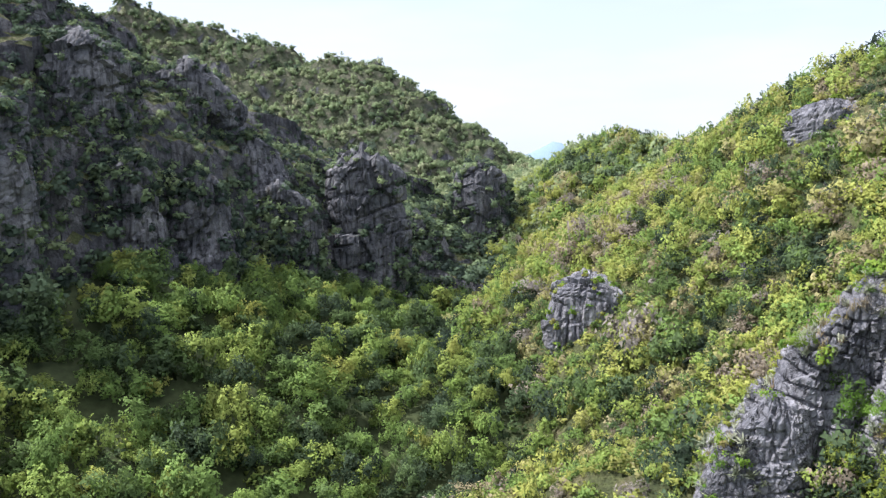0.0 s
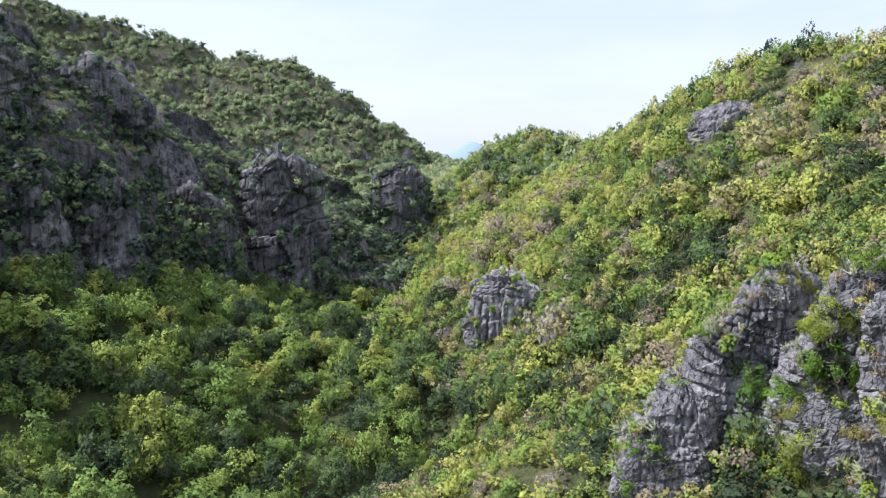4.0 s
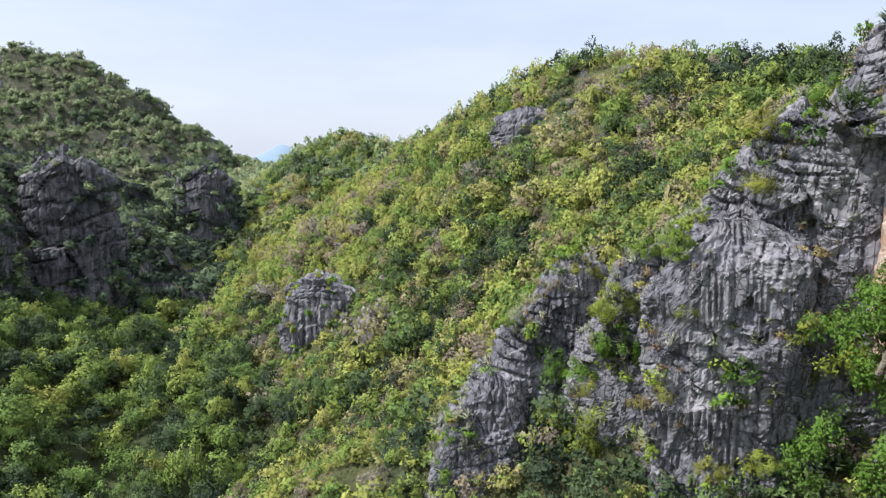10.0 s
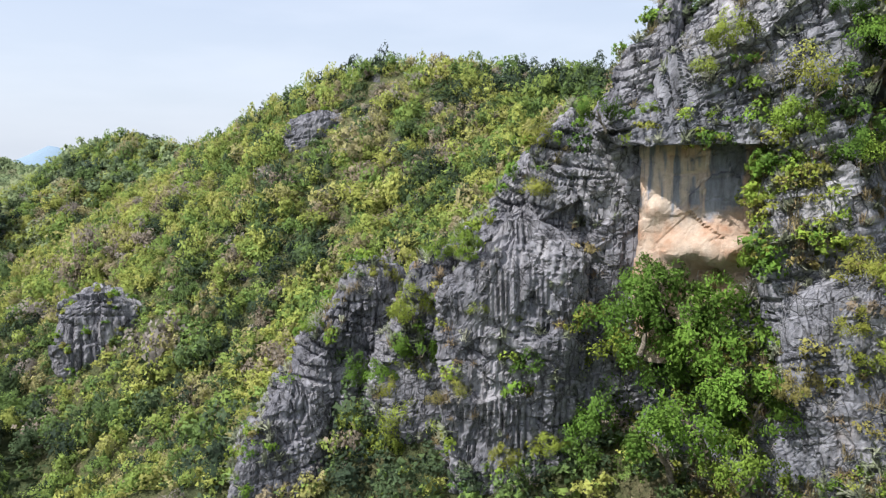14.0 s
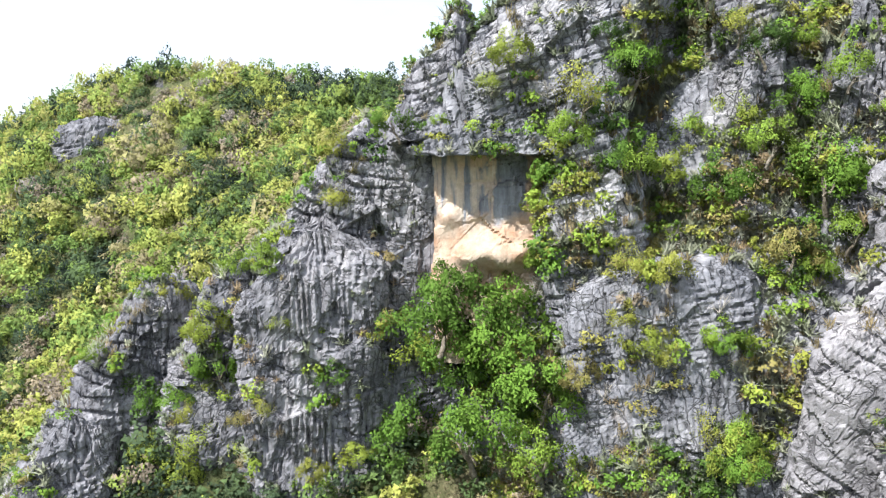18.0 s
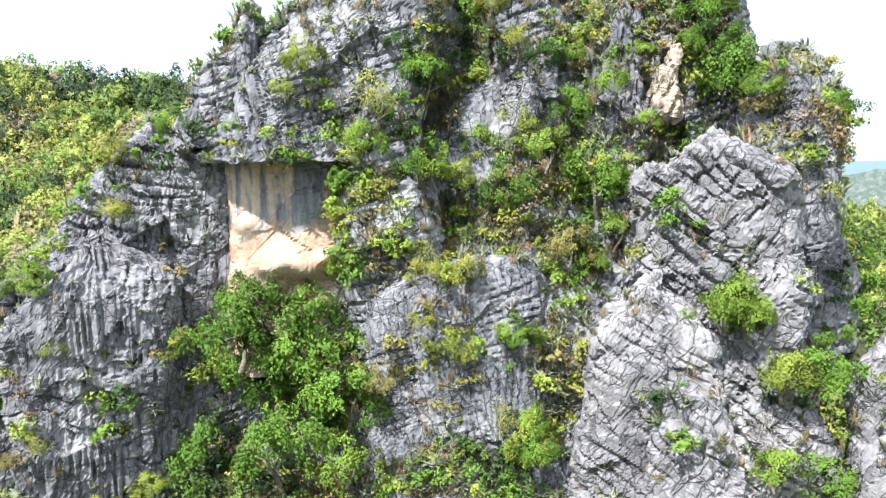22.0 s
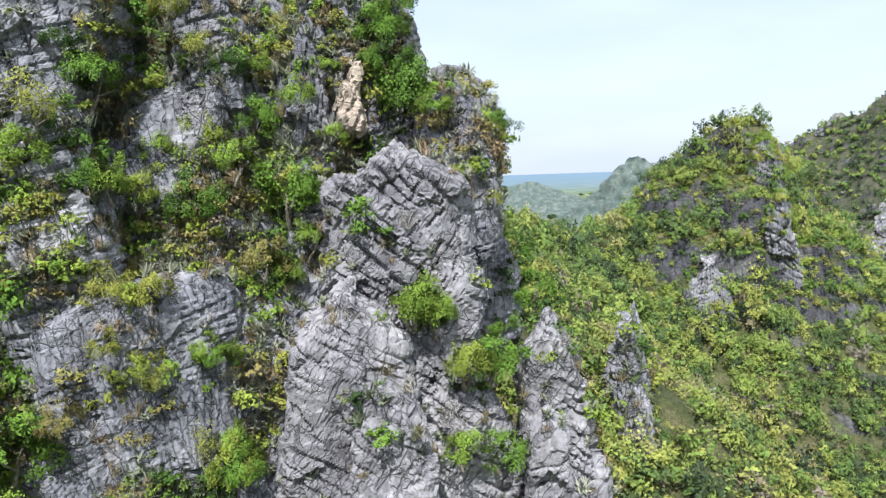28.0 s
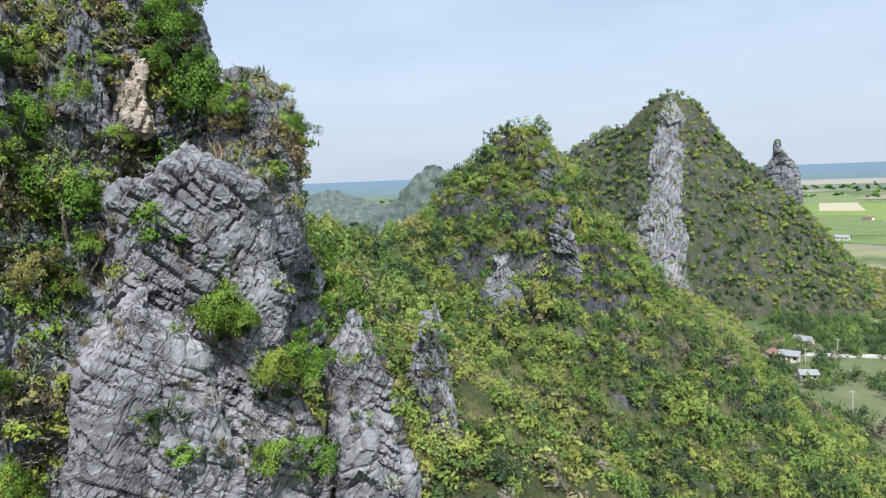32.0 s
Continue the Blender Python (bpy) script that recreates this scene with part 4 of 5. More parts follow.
# name, x range, y range, spacing, crown radius, tints, which crowns, steepest slope, label
WOODS = [
    ("valley_wood", (-85, 75), (40, 225), 3.3, (1.8, 4.2), (0.20, 0.62), BIG, 1.6, "dense dark-green broadleaf wood on the valley floor"),
    ("hill_scrub", (-20, 100), (50, 240), 2.4, (1.3, 4.0), (0.0, 1.0), MID, 1.9, "yellow-green scrub and dry bushes on the sunlit hill"),
    ("mountain_wood", (-215, 75), (200, 450), 3.2, (1.7, 3.8), (0.34, 0.82), FAR, 2.6, "green wood covering the mountain"),
    ("apron_scrub", (0, 110), (-60, 88), 2.35, (0.9, 2.6), (0.0, 1.0), MID, 2.6, "green scrub at the foot of the cliff"),
    ("slope_scrub", (50, 140), (-140, 10), 2.1, (1.2, 3.0), (0.16, 0.82), MID, 3.0, "light green scrub covering the lower slope"),
    ("ridge_scrub", (132, 340), (-420, -60), 3.0, (1.0, 2.3), (0.34, 0.88), FAR, 3.0, "light green scrub on the far part of the slope"),
    ("foot_wood", (95, 270), (-330, -100), 4.6, (2.2, 4.6), (0.08, 0.5), MID, 1.2, "dark green trees on the plain at the foot of the slope"),
    ("peak_scrub", (250, 420), (-360, -170), 2.4, (1.0, 2.8), (0.1, 0.75), FAR, 3.0, "shrubs on the pyramid-shaped peak"),
]


def owner(x, y):
    """Index of the hill that stands highest at each point (-1: open ground), and the side of its crest."""
    best, who, side = ground_height(x, y), np.full(x.shape, -1), np.ones(x.shape)
    for k, spec in enumerate(HILLS.values()):
        z, s = hill_height(spec, x, y)
        who, side, best = np.where(z > best, k, who), np.where(z > best, s, side), np.maximum(z, best)
    return who, side, best


HILL_KEYS = list(HILLS)
LOW_GROWTH = {"valley_wood": 1.2, "hill_scrub": 2.2, "apron_scrub": 2.0, "slope_scrub": 2.4, "ridge_scrub": 0.6, "peak_scrub": 0.5, "mountain_wood": 0.4}
GROWS = {"valley_wood": ("",), "hill_scrub": ("scrub_hill", "scrub_spur", "saddle_ridge"), "mountain_wood": ("", "far_mountain", "saddle_ridge"),
         "shade_scrub": ("left_mountain", "left_shoulder"), "apron_scrub": ("cliff_apron", "scrub_hill", "back_ridge", ""), "foot_wood": ("",), "ridge_scrub": ("back_ridge", "low_ridge", "low_spur"), "slope_scrub": ("back_ridge", "green_peak"), "peak_scrub": ("pyramid_hill",)}
for key, xr, yr, space, sizes, tints, kinds, steep, label in WOODS:
    nx, ny = int((xr[1] - xr[0]) / space), int((yr[1] - yr[0]) / space)
    X, Y = np.meshgrid(np.linspace(*xr, nx), np.linspace(*yr, ny), indexing="ij")
    x, y = X.ravel() + R.uniform(-0.95, 0.95, X.size) * space, Y.ravel() + R.uniform(-0.95, 0.95, X.size) * space
    who, side, z = owner(x, y)
    names = np.array(HILL_KEYS + [""])[who]
    ok = np.isin(names, GROWS[key]) & (slope_of(x, y) < steep)
    if key == "apron_scrub":
        ok &= np.hypot(x, y) > 45
    if key == "foot_wood":
        # a lane of open grass beside the road and the houses
        ok &= ((flat(x, y, 34, 15) > -0.15) | ((np.hypot(x - 198, y + 213) < 34) & (np.hypot(x - 200, y + 212) > 6) & (np.hypot(x - 216, y + 236) > 6) & (np.hypot(x - 180.5, y + 199.5) > 5))) & ~((np.hypot(x - 178, y + 232) < 13) | (np.hypot(x - 165, y + 262) < 18)) & (np.hypot(x - 197, y + 212) > 6)
    # nothing grows inside the cliff
    bx, by = x - 74.7, y - 18.6
    ok &= ~((np.abs(bx * 0.242 - by * 0.970) < 28) & (np.abs(bx * 0.970 + by * 0.242) < 24))
    # the crags stand clear
    by_crag = (np.hypot(x - 24.0, y - 117) < 9) | (np.hypot(x - 68, y - 121) < 9)
    # the far sides of the crests stay bare
    x2, y2 = x * 0.94, y * 0.94
    ok &= ~((land_height(x2, y2) > z + 6) & (np.hypot(x, y) > 60))
    x, y, z, by_crag = x[ok], y[ok], z[ok], by_crag[ok]
    patch = np.clip(0.5 + 0.8 * flat(x, y, 24, 41), 0, 1)
    tint = np.clip(tints[0] + (tints[1] - tints[0]) * (0.45 * patch + 0.25 * np.clip(0.5 + flat(x, y, 7, 47), 0, 1) + 0.3 * R.uniform(0, 1, len(x))) + R.normal(0, 0.04, len(x)), 0, 1)
    if key == "valley_wood":
        tint = np.interp(0.5 + 0.3 * flat(x, y, 30, 43) + R.normal(0, 0.25, len(x)), [0, 0.3, 0.6, 0.85, 1], [0.10, 0.25, 0.41, 0.53, 0.63])
    if "scrub" in key:
        # clumps of one kind of plant: dark trees, green and yellow-green bushes, dry and grey ones
        kind_ = 0.53 + 0.34 * flat(x, y, 11, 43) + 0.25 * flat(x, y, 40, 45) + R.normal(0, 0.3, len(x))
        tint = np.interp(kind_, [0.0, 0.14, 0.32, 0.5, 0.7, 0.9, 1.1, 1.35], [0.04, 0.16, 0.32, 0.46, 0.58, 0.66, 0.80, 0.95]) * (tints[1] - tints[0]) + tints[0]
        tint = tint + R.normal(0, 0.03, len(x))
    odd = R.uniform(0, 1, len(x))
    tint = np.where(odd < 0.08, tint * 0.6, np.where((odd > 0.965) & (key != "valley_wood"), R.uniform(0.85, 1.0, len(x)), tint))
    size = sizes[0] + (sizes[1] - sizes[0]) * R.beta(1.5, 2.2, len(x)) * np.where(R.uniform(0, 1, len(x)) < 0.1, 1.5, 1.0)
    size = np.where(by_crag, size * 0.4, size)
    high = size * (R.uniform(1.0, 1.5, len(x)) if key == "valley_wood" else R.uniform(0.95, 1.55, len(x)))
    pos = np.stack([x, y, z + high * 0.25 + (R.uniform(0, 3.0, len(x)) if key == "valley_wood" else 0)], 1)
    if key == "apron_scrub":
        # plainer bushes deep down under the cliff
        deep_ = z < 70 - 0.5 * np.hypot(x, y)
        v, f, t, a = scatter(kinds, pos[~deep_], size[~deep_], high[~deep_], tint[~deep_], R)
        v2, f2, t2, a2 = scatter(FAR, pos[deep_], size[deep_], high[deep_], tint[deep_], R)
        v, f, t, a = np.concatenate([v, v2]), np.concatenate([f, f2 + len(v)]), np.concatenate([t, t2]), np.concatenate([a, a2])
    else:
        v, f, t, a = scatter(kinds, pos, size, high, tint, R)
    if key in LOW_GROWTH:
        # weeds and small shrubs in between
        n_ = int(len(x) * LOW_GROWTH[key])
        i = R.randint(0, len(x), n_)
        gx_, gy_ = x[i] + R.normal(0, space * 0.7, n_), y[i] + R.normal(0, space * 0.7, n_)
        s_ = R.uniform(0.9, 1.9, n_) * space / 2.6
        v2, f2, t2, a2 = scatter(LOW, np.stack([gx_, gy_, land_height(gx_, gy_) + 0.5], 1), s_, s_ * 0.9, np.clip(tint[i] + R.normal(0.02, 0.09, n_), 0, 1), R)
        v, f, t, a = np.concatenate([v, v2]), np.concatenate([f, f2 + len(v)]), np.concatenate([t, t2]), np.concatenate([a, a2])
    print(key, len(x), len(f))
    tagged(new(key, mesh_from(key, v, f, HAZED_LEAVES if key == "mountain_wood" else WILD, True, t, a)), label, "wood" if "wood" in key else "scrub", kind="stuff")


# shrubs on the steep rock, spread over its surface
def face_spots(v, f, each, rng):
    """Points spread over the outside of a surface, one for so many square metres, with its upward part favoured, and the normals there."""
    q = v[f]
    n = np.cross(q[:, 2] - q[:, 0], q[:, 3] - q[:, 1])
    area = np.linalg.norm(n, axis=1) / 2
    n = n / (2 * area[:, None] + 1e-9)
    c = q.mean(1)
    chance = area / each * np.clip(0.35 + 0.7 * n[:, 2] + 0.9 * fbm(c / 12.0, 2, 61), 0.05, 1.5)
    take = rng.uniform(0, 1, len(f)) < chance
    return c[take], n[take]


for key, sources, each, sizes, tints, kinds, label in (
        ("shade_scrub", ("left_mountain", "left_shoulder", "left_wall", "left_wall_two", "left_wall_three", "left_face", "left_face_two", "left_face_three", "left_face_four", "left_low_crag", "left_crag", "dark_tower", "left_slab"), 3.6, (0.8, 2.4),
         (0.0, 0.62), FAR, "shrubs clinging to the shaded rock faces"),
        ("peak_bushes", ("green_peak", "peak_crag", "peak_face", "peak_fin", "ridge_crag"), 1.8, (0.7, 2.1),
         (0.25, 0.72), MID, "bushes covering the steep green peak"),
        ("crag_scrub", ("pyramid_slab", "pyramid_tower", "pyramid_shoulder", "outcrop_crag", "hill_crag"), 6.0, (0.6, 1.6),
         (0.25, 0.75), FAR, "small shrubs on the bare crags")):
    got = [face_spots(*src, each, R) for src in [HILL_FACES[k] for k in sources if k in HILL_FACES] + [(v, f) for k, v, f in FACES if k in sources]]
    p, n = np.concatenate([g[0] for g in got]), np.concatenate([g[1] for g in got])
    ok = p[:, 0] * n[:, 0] + p[:, 1] * n[:, 1] < 25
    p = p[ok]
    size = sizes[0] + (sizes[1] - sizes[0]) * R.beta(1.4, 2.4, len(p))
    if key == "shade_scrub":
        size = size * np.interp(p[:, 2], [50, 66, 80], [1.9, 1.35, 1.0])
    tint = np.clip(R.uniform(*tints, len(p)) + 0.12 * fbm(p / 15.0, 2, 63), 0, 1)
    v, f, t, a = scatter(kinds, p, size, size * R.uniform(0.9, 1.3, len(p)), tint, R)
    # scrub on the shaded faces gets the cooler leaves, its bluish shade coloured in
    tagged(new(key, mesh_from(key, v, f, HAZED_LEAVES if key == "shade_scrub" else LEAVES, True, t, a)), label, "scrub", kind="stuff")

# ---------------------------------------------------------------- plants on the cliff
def rosette(blades, seed, width=0.07, up=0.5, droop=0.5):
    """Stiff narrow blades from one root."""
    rng = np.random.RandomState(seed)
    w = rng.uniform(0, 2 * np.pi, blades)
    e = rng.uniform(0.05, 1.2, blades) * up / 0.5
    d = np.stack([np.cos(w) * np.cos(e), np.sin(w) * np.cos(e), np.sin(e)], 1)
    side = np.stack([-np.sin(w), np.cos(w), 0 * w], 1) * width
    length = rng.uniform(0.6, 1.1, blades)[:, None]
    root = rng.normal(size=(blades, 3)) * 0.12
    midp = root + d * length * 0.55
    tip = root + d * length - np.array([0, 0, 1]) * droop * length * 0.3 * np.cos(e)[:, None]
    quad = np.stack([root - side * 0.5, root + side * 0.5, midp + side, tip, midp - side], 1)
    base = 5 * np.arange(blades)[:, None]
    f = np.concatenate([base + np.array(t) for t in ((0, 1, 2), (0, 2, 4), (4, 2, 3))])
    return quad.reshape(-1, 3), f


GREEN_ROCK = {"cliff_body": 4.2, "upper_slope": 4.2, "cave_jamb": 3.2, "brow_rock": 1.5, "pillar_rock": 1.2, "summit_right": 1.5, "shoulder_rock": 1.0, "dark_shoulder": 1.0, "scar_pillar": 0.7, "buttress_body": 0.7, "panel_foot": 1.2, "summit_wall": 0.7, "lower_wall": 0.45, "pale_buttress": 0.3, "upper_pinnacle": 0.35, "fluted_panel": 0.25}
SHRUB = [crown(190, 0.08, 300 + k, lumps=8, flatness=1.0, heart_size=0, clump=5, spread=0.1, ruffle=0.5) for k in range(6)]
TUFT = [rosette(34, 400 + k, 0.035, 0.6, 0.8) for k in range(4)]
AGAVE = [rosette(26, 500 + k, 0.075, 0.5, 0.35) for k in range(4)]
SUCCULENT = foliage("grey_green_leaves", [(0.0, (0.13, 0.16, 0.10)), (0.5, (0.25, 0.28, 0.19)), (1.0, (0.40, 0.41, 0.33))])
STRAW = foliage("dry_stems", [(0.0, (0.13, 0.12, 0.05)), (0.5, (0.24, 0.20, 0.11)), (1.0, (0.33, 0.25, 0.16))])
near = [(key, v, f) for key, v, f in FACES if key == "cliff_body" or np.hypot(*v[:, :2].mean(0)) < 95]
off = np.cumsum([0] + [len(v) for _, v, _ in near])
tree = BVHTree.FromPolygons(np.concatenate([v for _, v, _ in near]).tolist(), np.concatenate([f + o for (_, _, f), o in zip(near, off)]).tolist())
OPEN = Vector((-0.95, -0.22, 0.12)).normalized()
spots, ups = [], []
for key, v, f in near:
    if key in ("alcove_wall", "cream_scar", "cream_scar_foot", "cave_corner"):
        continue
    q = v[f]
    n = np.cross(q[:, 2] - q[:, 0], q[:, 3] - q[:, 1])
    area = np.linalg.norm(n, axis=1) / 2
    n = n / (2 * area[:, None] + 1e-9)
    c = q.mean(1)
    front = (n[:, :2] @ np.array([-0.95, -0.3]) > -0.4) & (c[:, 2] > 44)
    cover = GREEN_ROCK.get(key, 0.5)
    patch = fbm(c / 5.0, 2, 77)
    chance = area * cover * np.clip(0.3 + 0.8 * n[:, 2] + 1.2 * patch, 0, 1.6) * front
    take = np.nonzero(R.uniform(0, 1, len(f)) < chance * 1.3)[0]
    # only where the rock lies open to the valley
    take = [i for i in take if tree.ray_cast(Vector(c[i] + n[i] * 0.4), OPEN, 40)[0] is None]
    spots.append(c[take])
    ups.append(n[take])
spots, ups = np.concatenate(spots), np.concatenate(ups)
order = R.permutation(len(spots))
spots, ups = spots[order], ups[order]
lot = R.uniform(0, 1, len(spots)) + 0.3 * fbm(spots / 4.0, 2, 91)
for key, pick, kinds, sizes, tints, mat, label in (
        ("cliff_scrub", lot < 0.27, SHRUB, (0.45, 1.5), (0.22, 0.86), LEAVES, "green and olive shrubs rooted in the ledges of the cliff"),
        ("dry_grass", (lot >= 0.27) & (lot < 0.5), TUFT, (0.45, 1.15), (0.0, 1.0), STRAW, "dry grass and bare stems hanging from the ledges"),
        ("rock_succulents", lot >= 0.5, AGAVE, (0.5, 1.15), (0.0, 1.0), SUCCULENT, "grey-green spiky succulents on the bare rock")):
    p = spots[pick]
    size = R.uniform(*sizes, len(p)) ** 1.2
    tint = np.clip(tints[0] + (tints[1] - tints[0]) * (0.5 + 0.5 * fbm(p / 6.0, 2, 55)) + R.normal(0, 0.1, len(p)), 0, 1)
    v, f, t, a = scatter(kinds, p + ups[pick] * 0.15 * size[:, None], size, size * R.uniform(0.8, 1.3, len(p)), tint, R)
    print(key, len(p), len(f))
    tagged(new(key, mesh_from(key, v, f, mat, True, t, a)), label, "grass" if "grass" in key else "scrub", kind="stuff")

# ---------------------------------------------------------------- single trees and bushes on the cliff
# root (x, y, z), crown radius, tint
GULLY = [
    (44.6, 30.5, 63.8, 2.3, 0.30), (46.6, 26.9, 63.4, 2.1, 0.42), (43.0, 30.8, 61.1, 3.1, 0.30), (45.0, 28.1, 60.8, 3.5, 0.36),
    (46.9, 26.3, 58.2, 4.1, 0.38), (46.3, 31.3, 56.5, 3.5, 0.34), (44.1, 22.9, 56.5, 3.0, 0.40), (45.1, 34.8, 56.5, 3.1, 0.62),
    (42.9, 25.1, 54.9, 3.4, 0.42), (45.2, 35.3, 50.6, 3.8, 0.30), (43.0, 27.8, 51.9, 3.6, 0.36), (42.6, 22.2, 53.4, 2.5, 0.45),
]
LEDGE = [
    (46.9, 21.8, 75.6, 1.7, 0.50), (53.1, 13.2, 71.3, 2.4, 0.36), (54.0, 6.4, 71.7, 2.6, 0.42), (53.4, 5.0, 69.0, 1.7, 0.50),
    (41.4, 39.6, 75.7, 1.6, 0.66), (45.9, 15.2, 62.5, 1.4, 0.62), (47.8, 10.9, 62.4, 1.5, 0.46), (44.2, 19.7, 59.3, 1.5, 0.78),
    (45.8, 16.7, 66.9, 1.7, 0.64), (52.4, 8.2, 67.4, 2.0, 0.74), (53.1, 6.7, 66.1, 1.5, 0.45), (47.0, -2.2, 64.7, 2.0, 0.46),
    (47.0, -3.7, 64.1, 1.7, 0.48), (46.2, -5.8, 60.8, 1.8, 0.60), (47.3, -7.7, 60.5, 2.0, 0.40), (44.6, 2.3, 60.6, 1.0, 0.58),
    (45.1, -0.0, 65.7, 0.6, 0.50), (42.2, 35.3, 62.9, 1.1, 0.76), (35.3, 41.1, 67.5, 1.5, 0.48),
]
LEDGE_MORE = [
    (37.8, 47.9, 65.9, 1.5, 0.50), (40.9, 38.9, 72.1, 1.4, 0.64), (36.2, 48.2, 56.9, 2.3, 0.40), (35.7, 49.1, 60.5, 2.0, 0.55),
    (53.3, 17.1, 72.8, 1.8, 0.60), (54.3, 10.2, 74.8, 1.9, 0.50), (55.3, 16.3, 75.4, 1.8, 0.52), (49.4, 17.5, 73.8, 1.7, 0.50),
    (48.0, 18.7, 73.5, 1.8, 0.30), (47.6, 24.4, 66.7, 1.7, 0.50), (47.3, 23.9, 74.0, 1.3, 0.40), (46.9, 11.1, 55.8, 1.7, 0.66),
    (46.8, 10.3, 54.3, 1.9, 0.60),
]
CREST = [
    (47.3, 21.0, 78.0, 2.4, 0.66), (50.8, 18.8, 80.0, 2.3, 0.40), (49.7, 20.1, 83.7, 1.4, 0.20), (57.4, 8.7, 77.9, 1.9, 0.42),
    (41.9, 33.5, 77.2, 1.6, 0.34), (45.5, 25.5, 81.4, 1.8, 0.60), (44.5, 26.8, 80.4, 1.3, 0.62), (42.7, 30.1, 78.1, 0.8, 0.48),
    (53.4, 10.4, 81.5, 1.5, 0.22), (59.2, 9.0, 83.3, 1.4, 0.50), (53.4, 12.1, 83.2, 1.5, 0.64), (56.8, -2.8, 78.5, 2.8, 0.34),
    (56.9, -0.5, 84.1, 2.2, 0.40), (56.8, -0.2, 82.2, 1.5, 0.38), (53.4, -4.3, 79.3, 1.4, 0.50), (56.6, 13.0, 76.7, 1.9, 0.55),
    (54.9, 3.1, 82.6, 1.1, 0.50), (53.7, 14.3, 86.0, 1.5, 0.70), (52.1, 18.3, 86.5, 1.6, 0.78),
]
CREST_MORE = [
    (58.1, 19.6, 85.5, 1.5, 0.62), (54.5, 5.4, 79.6, 1.6, 0.52), (53.7, 3.0, 77.4, 1.3, 0.50),
]
FOOT = [
    (46.8, -2.5, 65.0, 1.8, 0.46), (47.2, -3.9, 63.9, 1.5, 0.48), (46.1, -5.6, 60.8, 1.8, 0.58), (47.2, -7.6, 60.5, 1.8, 0.40),
    (45.1, -5.2, 55.5, 1.7, 0.46), (45.9, -7.8, 54.8, 1.9, 0.42), (54.2, -9.4, 77.8, 1.4, 0.36), (56.7, -1.3, 82.0, 2.0, 0.36),
    (57.0, -2.5, 78.9, 2.4, 0.38), (53.5, -4.5, 79.0, 1.3, 0.42), (72.5, -13.2, 64.8, 2.4, 0.36), (62.6, -13.5, 62.3, 2.3, 0.40),
    (57.3, -9.8, 61.5, 1.4, 0.40), (46.8, 9.4, 54.3, 1.9, 0.42), (47.3, 10.2, 56.2, 1.5, 0.46), (47.8, 10.9, 62.5, 1.4, 0.44),
    (46.3, 14.5, 61.7, 1.4, 0.64), (45.3, 17.3, 64.3, 1.4, 0.66), (51.4, 17.2, 68.6, 1.3, 0.76),
]
FOOT_MORE = [
    (46.3, 14.3, 66.5, 1.6, 0.68), (58.0, -2.2, 86.6, 1.7, 0.30), (57.4, -0.9, 84.9, 1.9, 0.40), (56.9, -0.1, 87.4, 1.9, 0.40),
]
STEP = [
    (33.7, 56.0, 53.8, 2.2, 0.34), (34.1, 51.6, 54.5, 1.7, 0.38), (41.6, 39.8, 75.9, 1.4, 0.66), (36.4, 49.7, 63.6, 1.3, 0.62),
    (36.9, 55.1, 63.3, 1.5, 0.64), (30.5, 58.1, 59.4, 1.2, 0.46), (35.3, 41.2, 67.3, 1.2, 0.46), (34.6, 49.3, 51.1, 2.1, 0.60),
    (33.3, 50.2, 48.0, 2.3, 0.55), (32.0, 52.8, 50.7, 1.8, 0.60), (34.3, 50.6, 53.4, 1.6, 0.70), (33.5, 42.8, 55.7, 1.2, 0.78),
    (39.0, 35.7, 52.7, 1.4, 0.60), (43.4, 34.9, 49.9, 2.9, 0.30), (35.6, 37.2, 52.3, 1.4, 0.70), (34.2, 40.8, 57.0, 1.2, 0.66),
    (41.0, 38.9, 72.2, 1.2, 0.64), (35.2, 39.9, 63.3, 1.0, 0.60),
]

CROWNS = [crown(3000, 0.037, 600 + k, lumps=15, flatness=1.0, quads=True, heart_size=0, clump=12, spread=0.07, ruffle=0.38, reach=(0.5, 1.0), fat=(0.2, 0.38)) for k in range(5)]
THIN = [crown(1700, 0.032, 650 + k, lumps=16, flatness=1.05, quads=True, heart_size=0, clump=10, spread=0.09) for k in range(3)]
TINTS = (0.22, 0.32, 0.40, 0.48, 0.58, 0.66, 0.76)
made_crowns = {}


def crown_mesh(k, tint, thin=False):
    tint = min(TINTS, key=lambda a: abs(a - tint))
    if (k, tint, thin) not in made_crowns:
        v, f = (THIN if thin else CROWNS)[k % (3 if thin else 5)]
        made_crowns[k, tint, thin] = mesh_from("crown", v, f, LEAVES, True, np.full(len(v), tint), v / (np.linalg.norm(v, axis=1, keepdims=True) + 1e-6))
    return made_crowns[k, tint, thin]


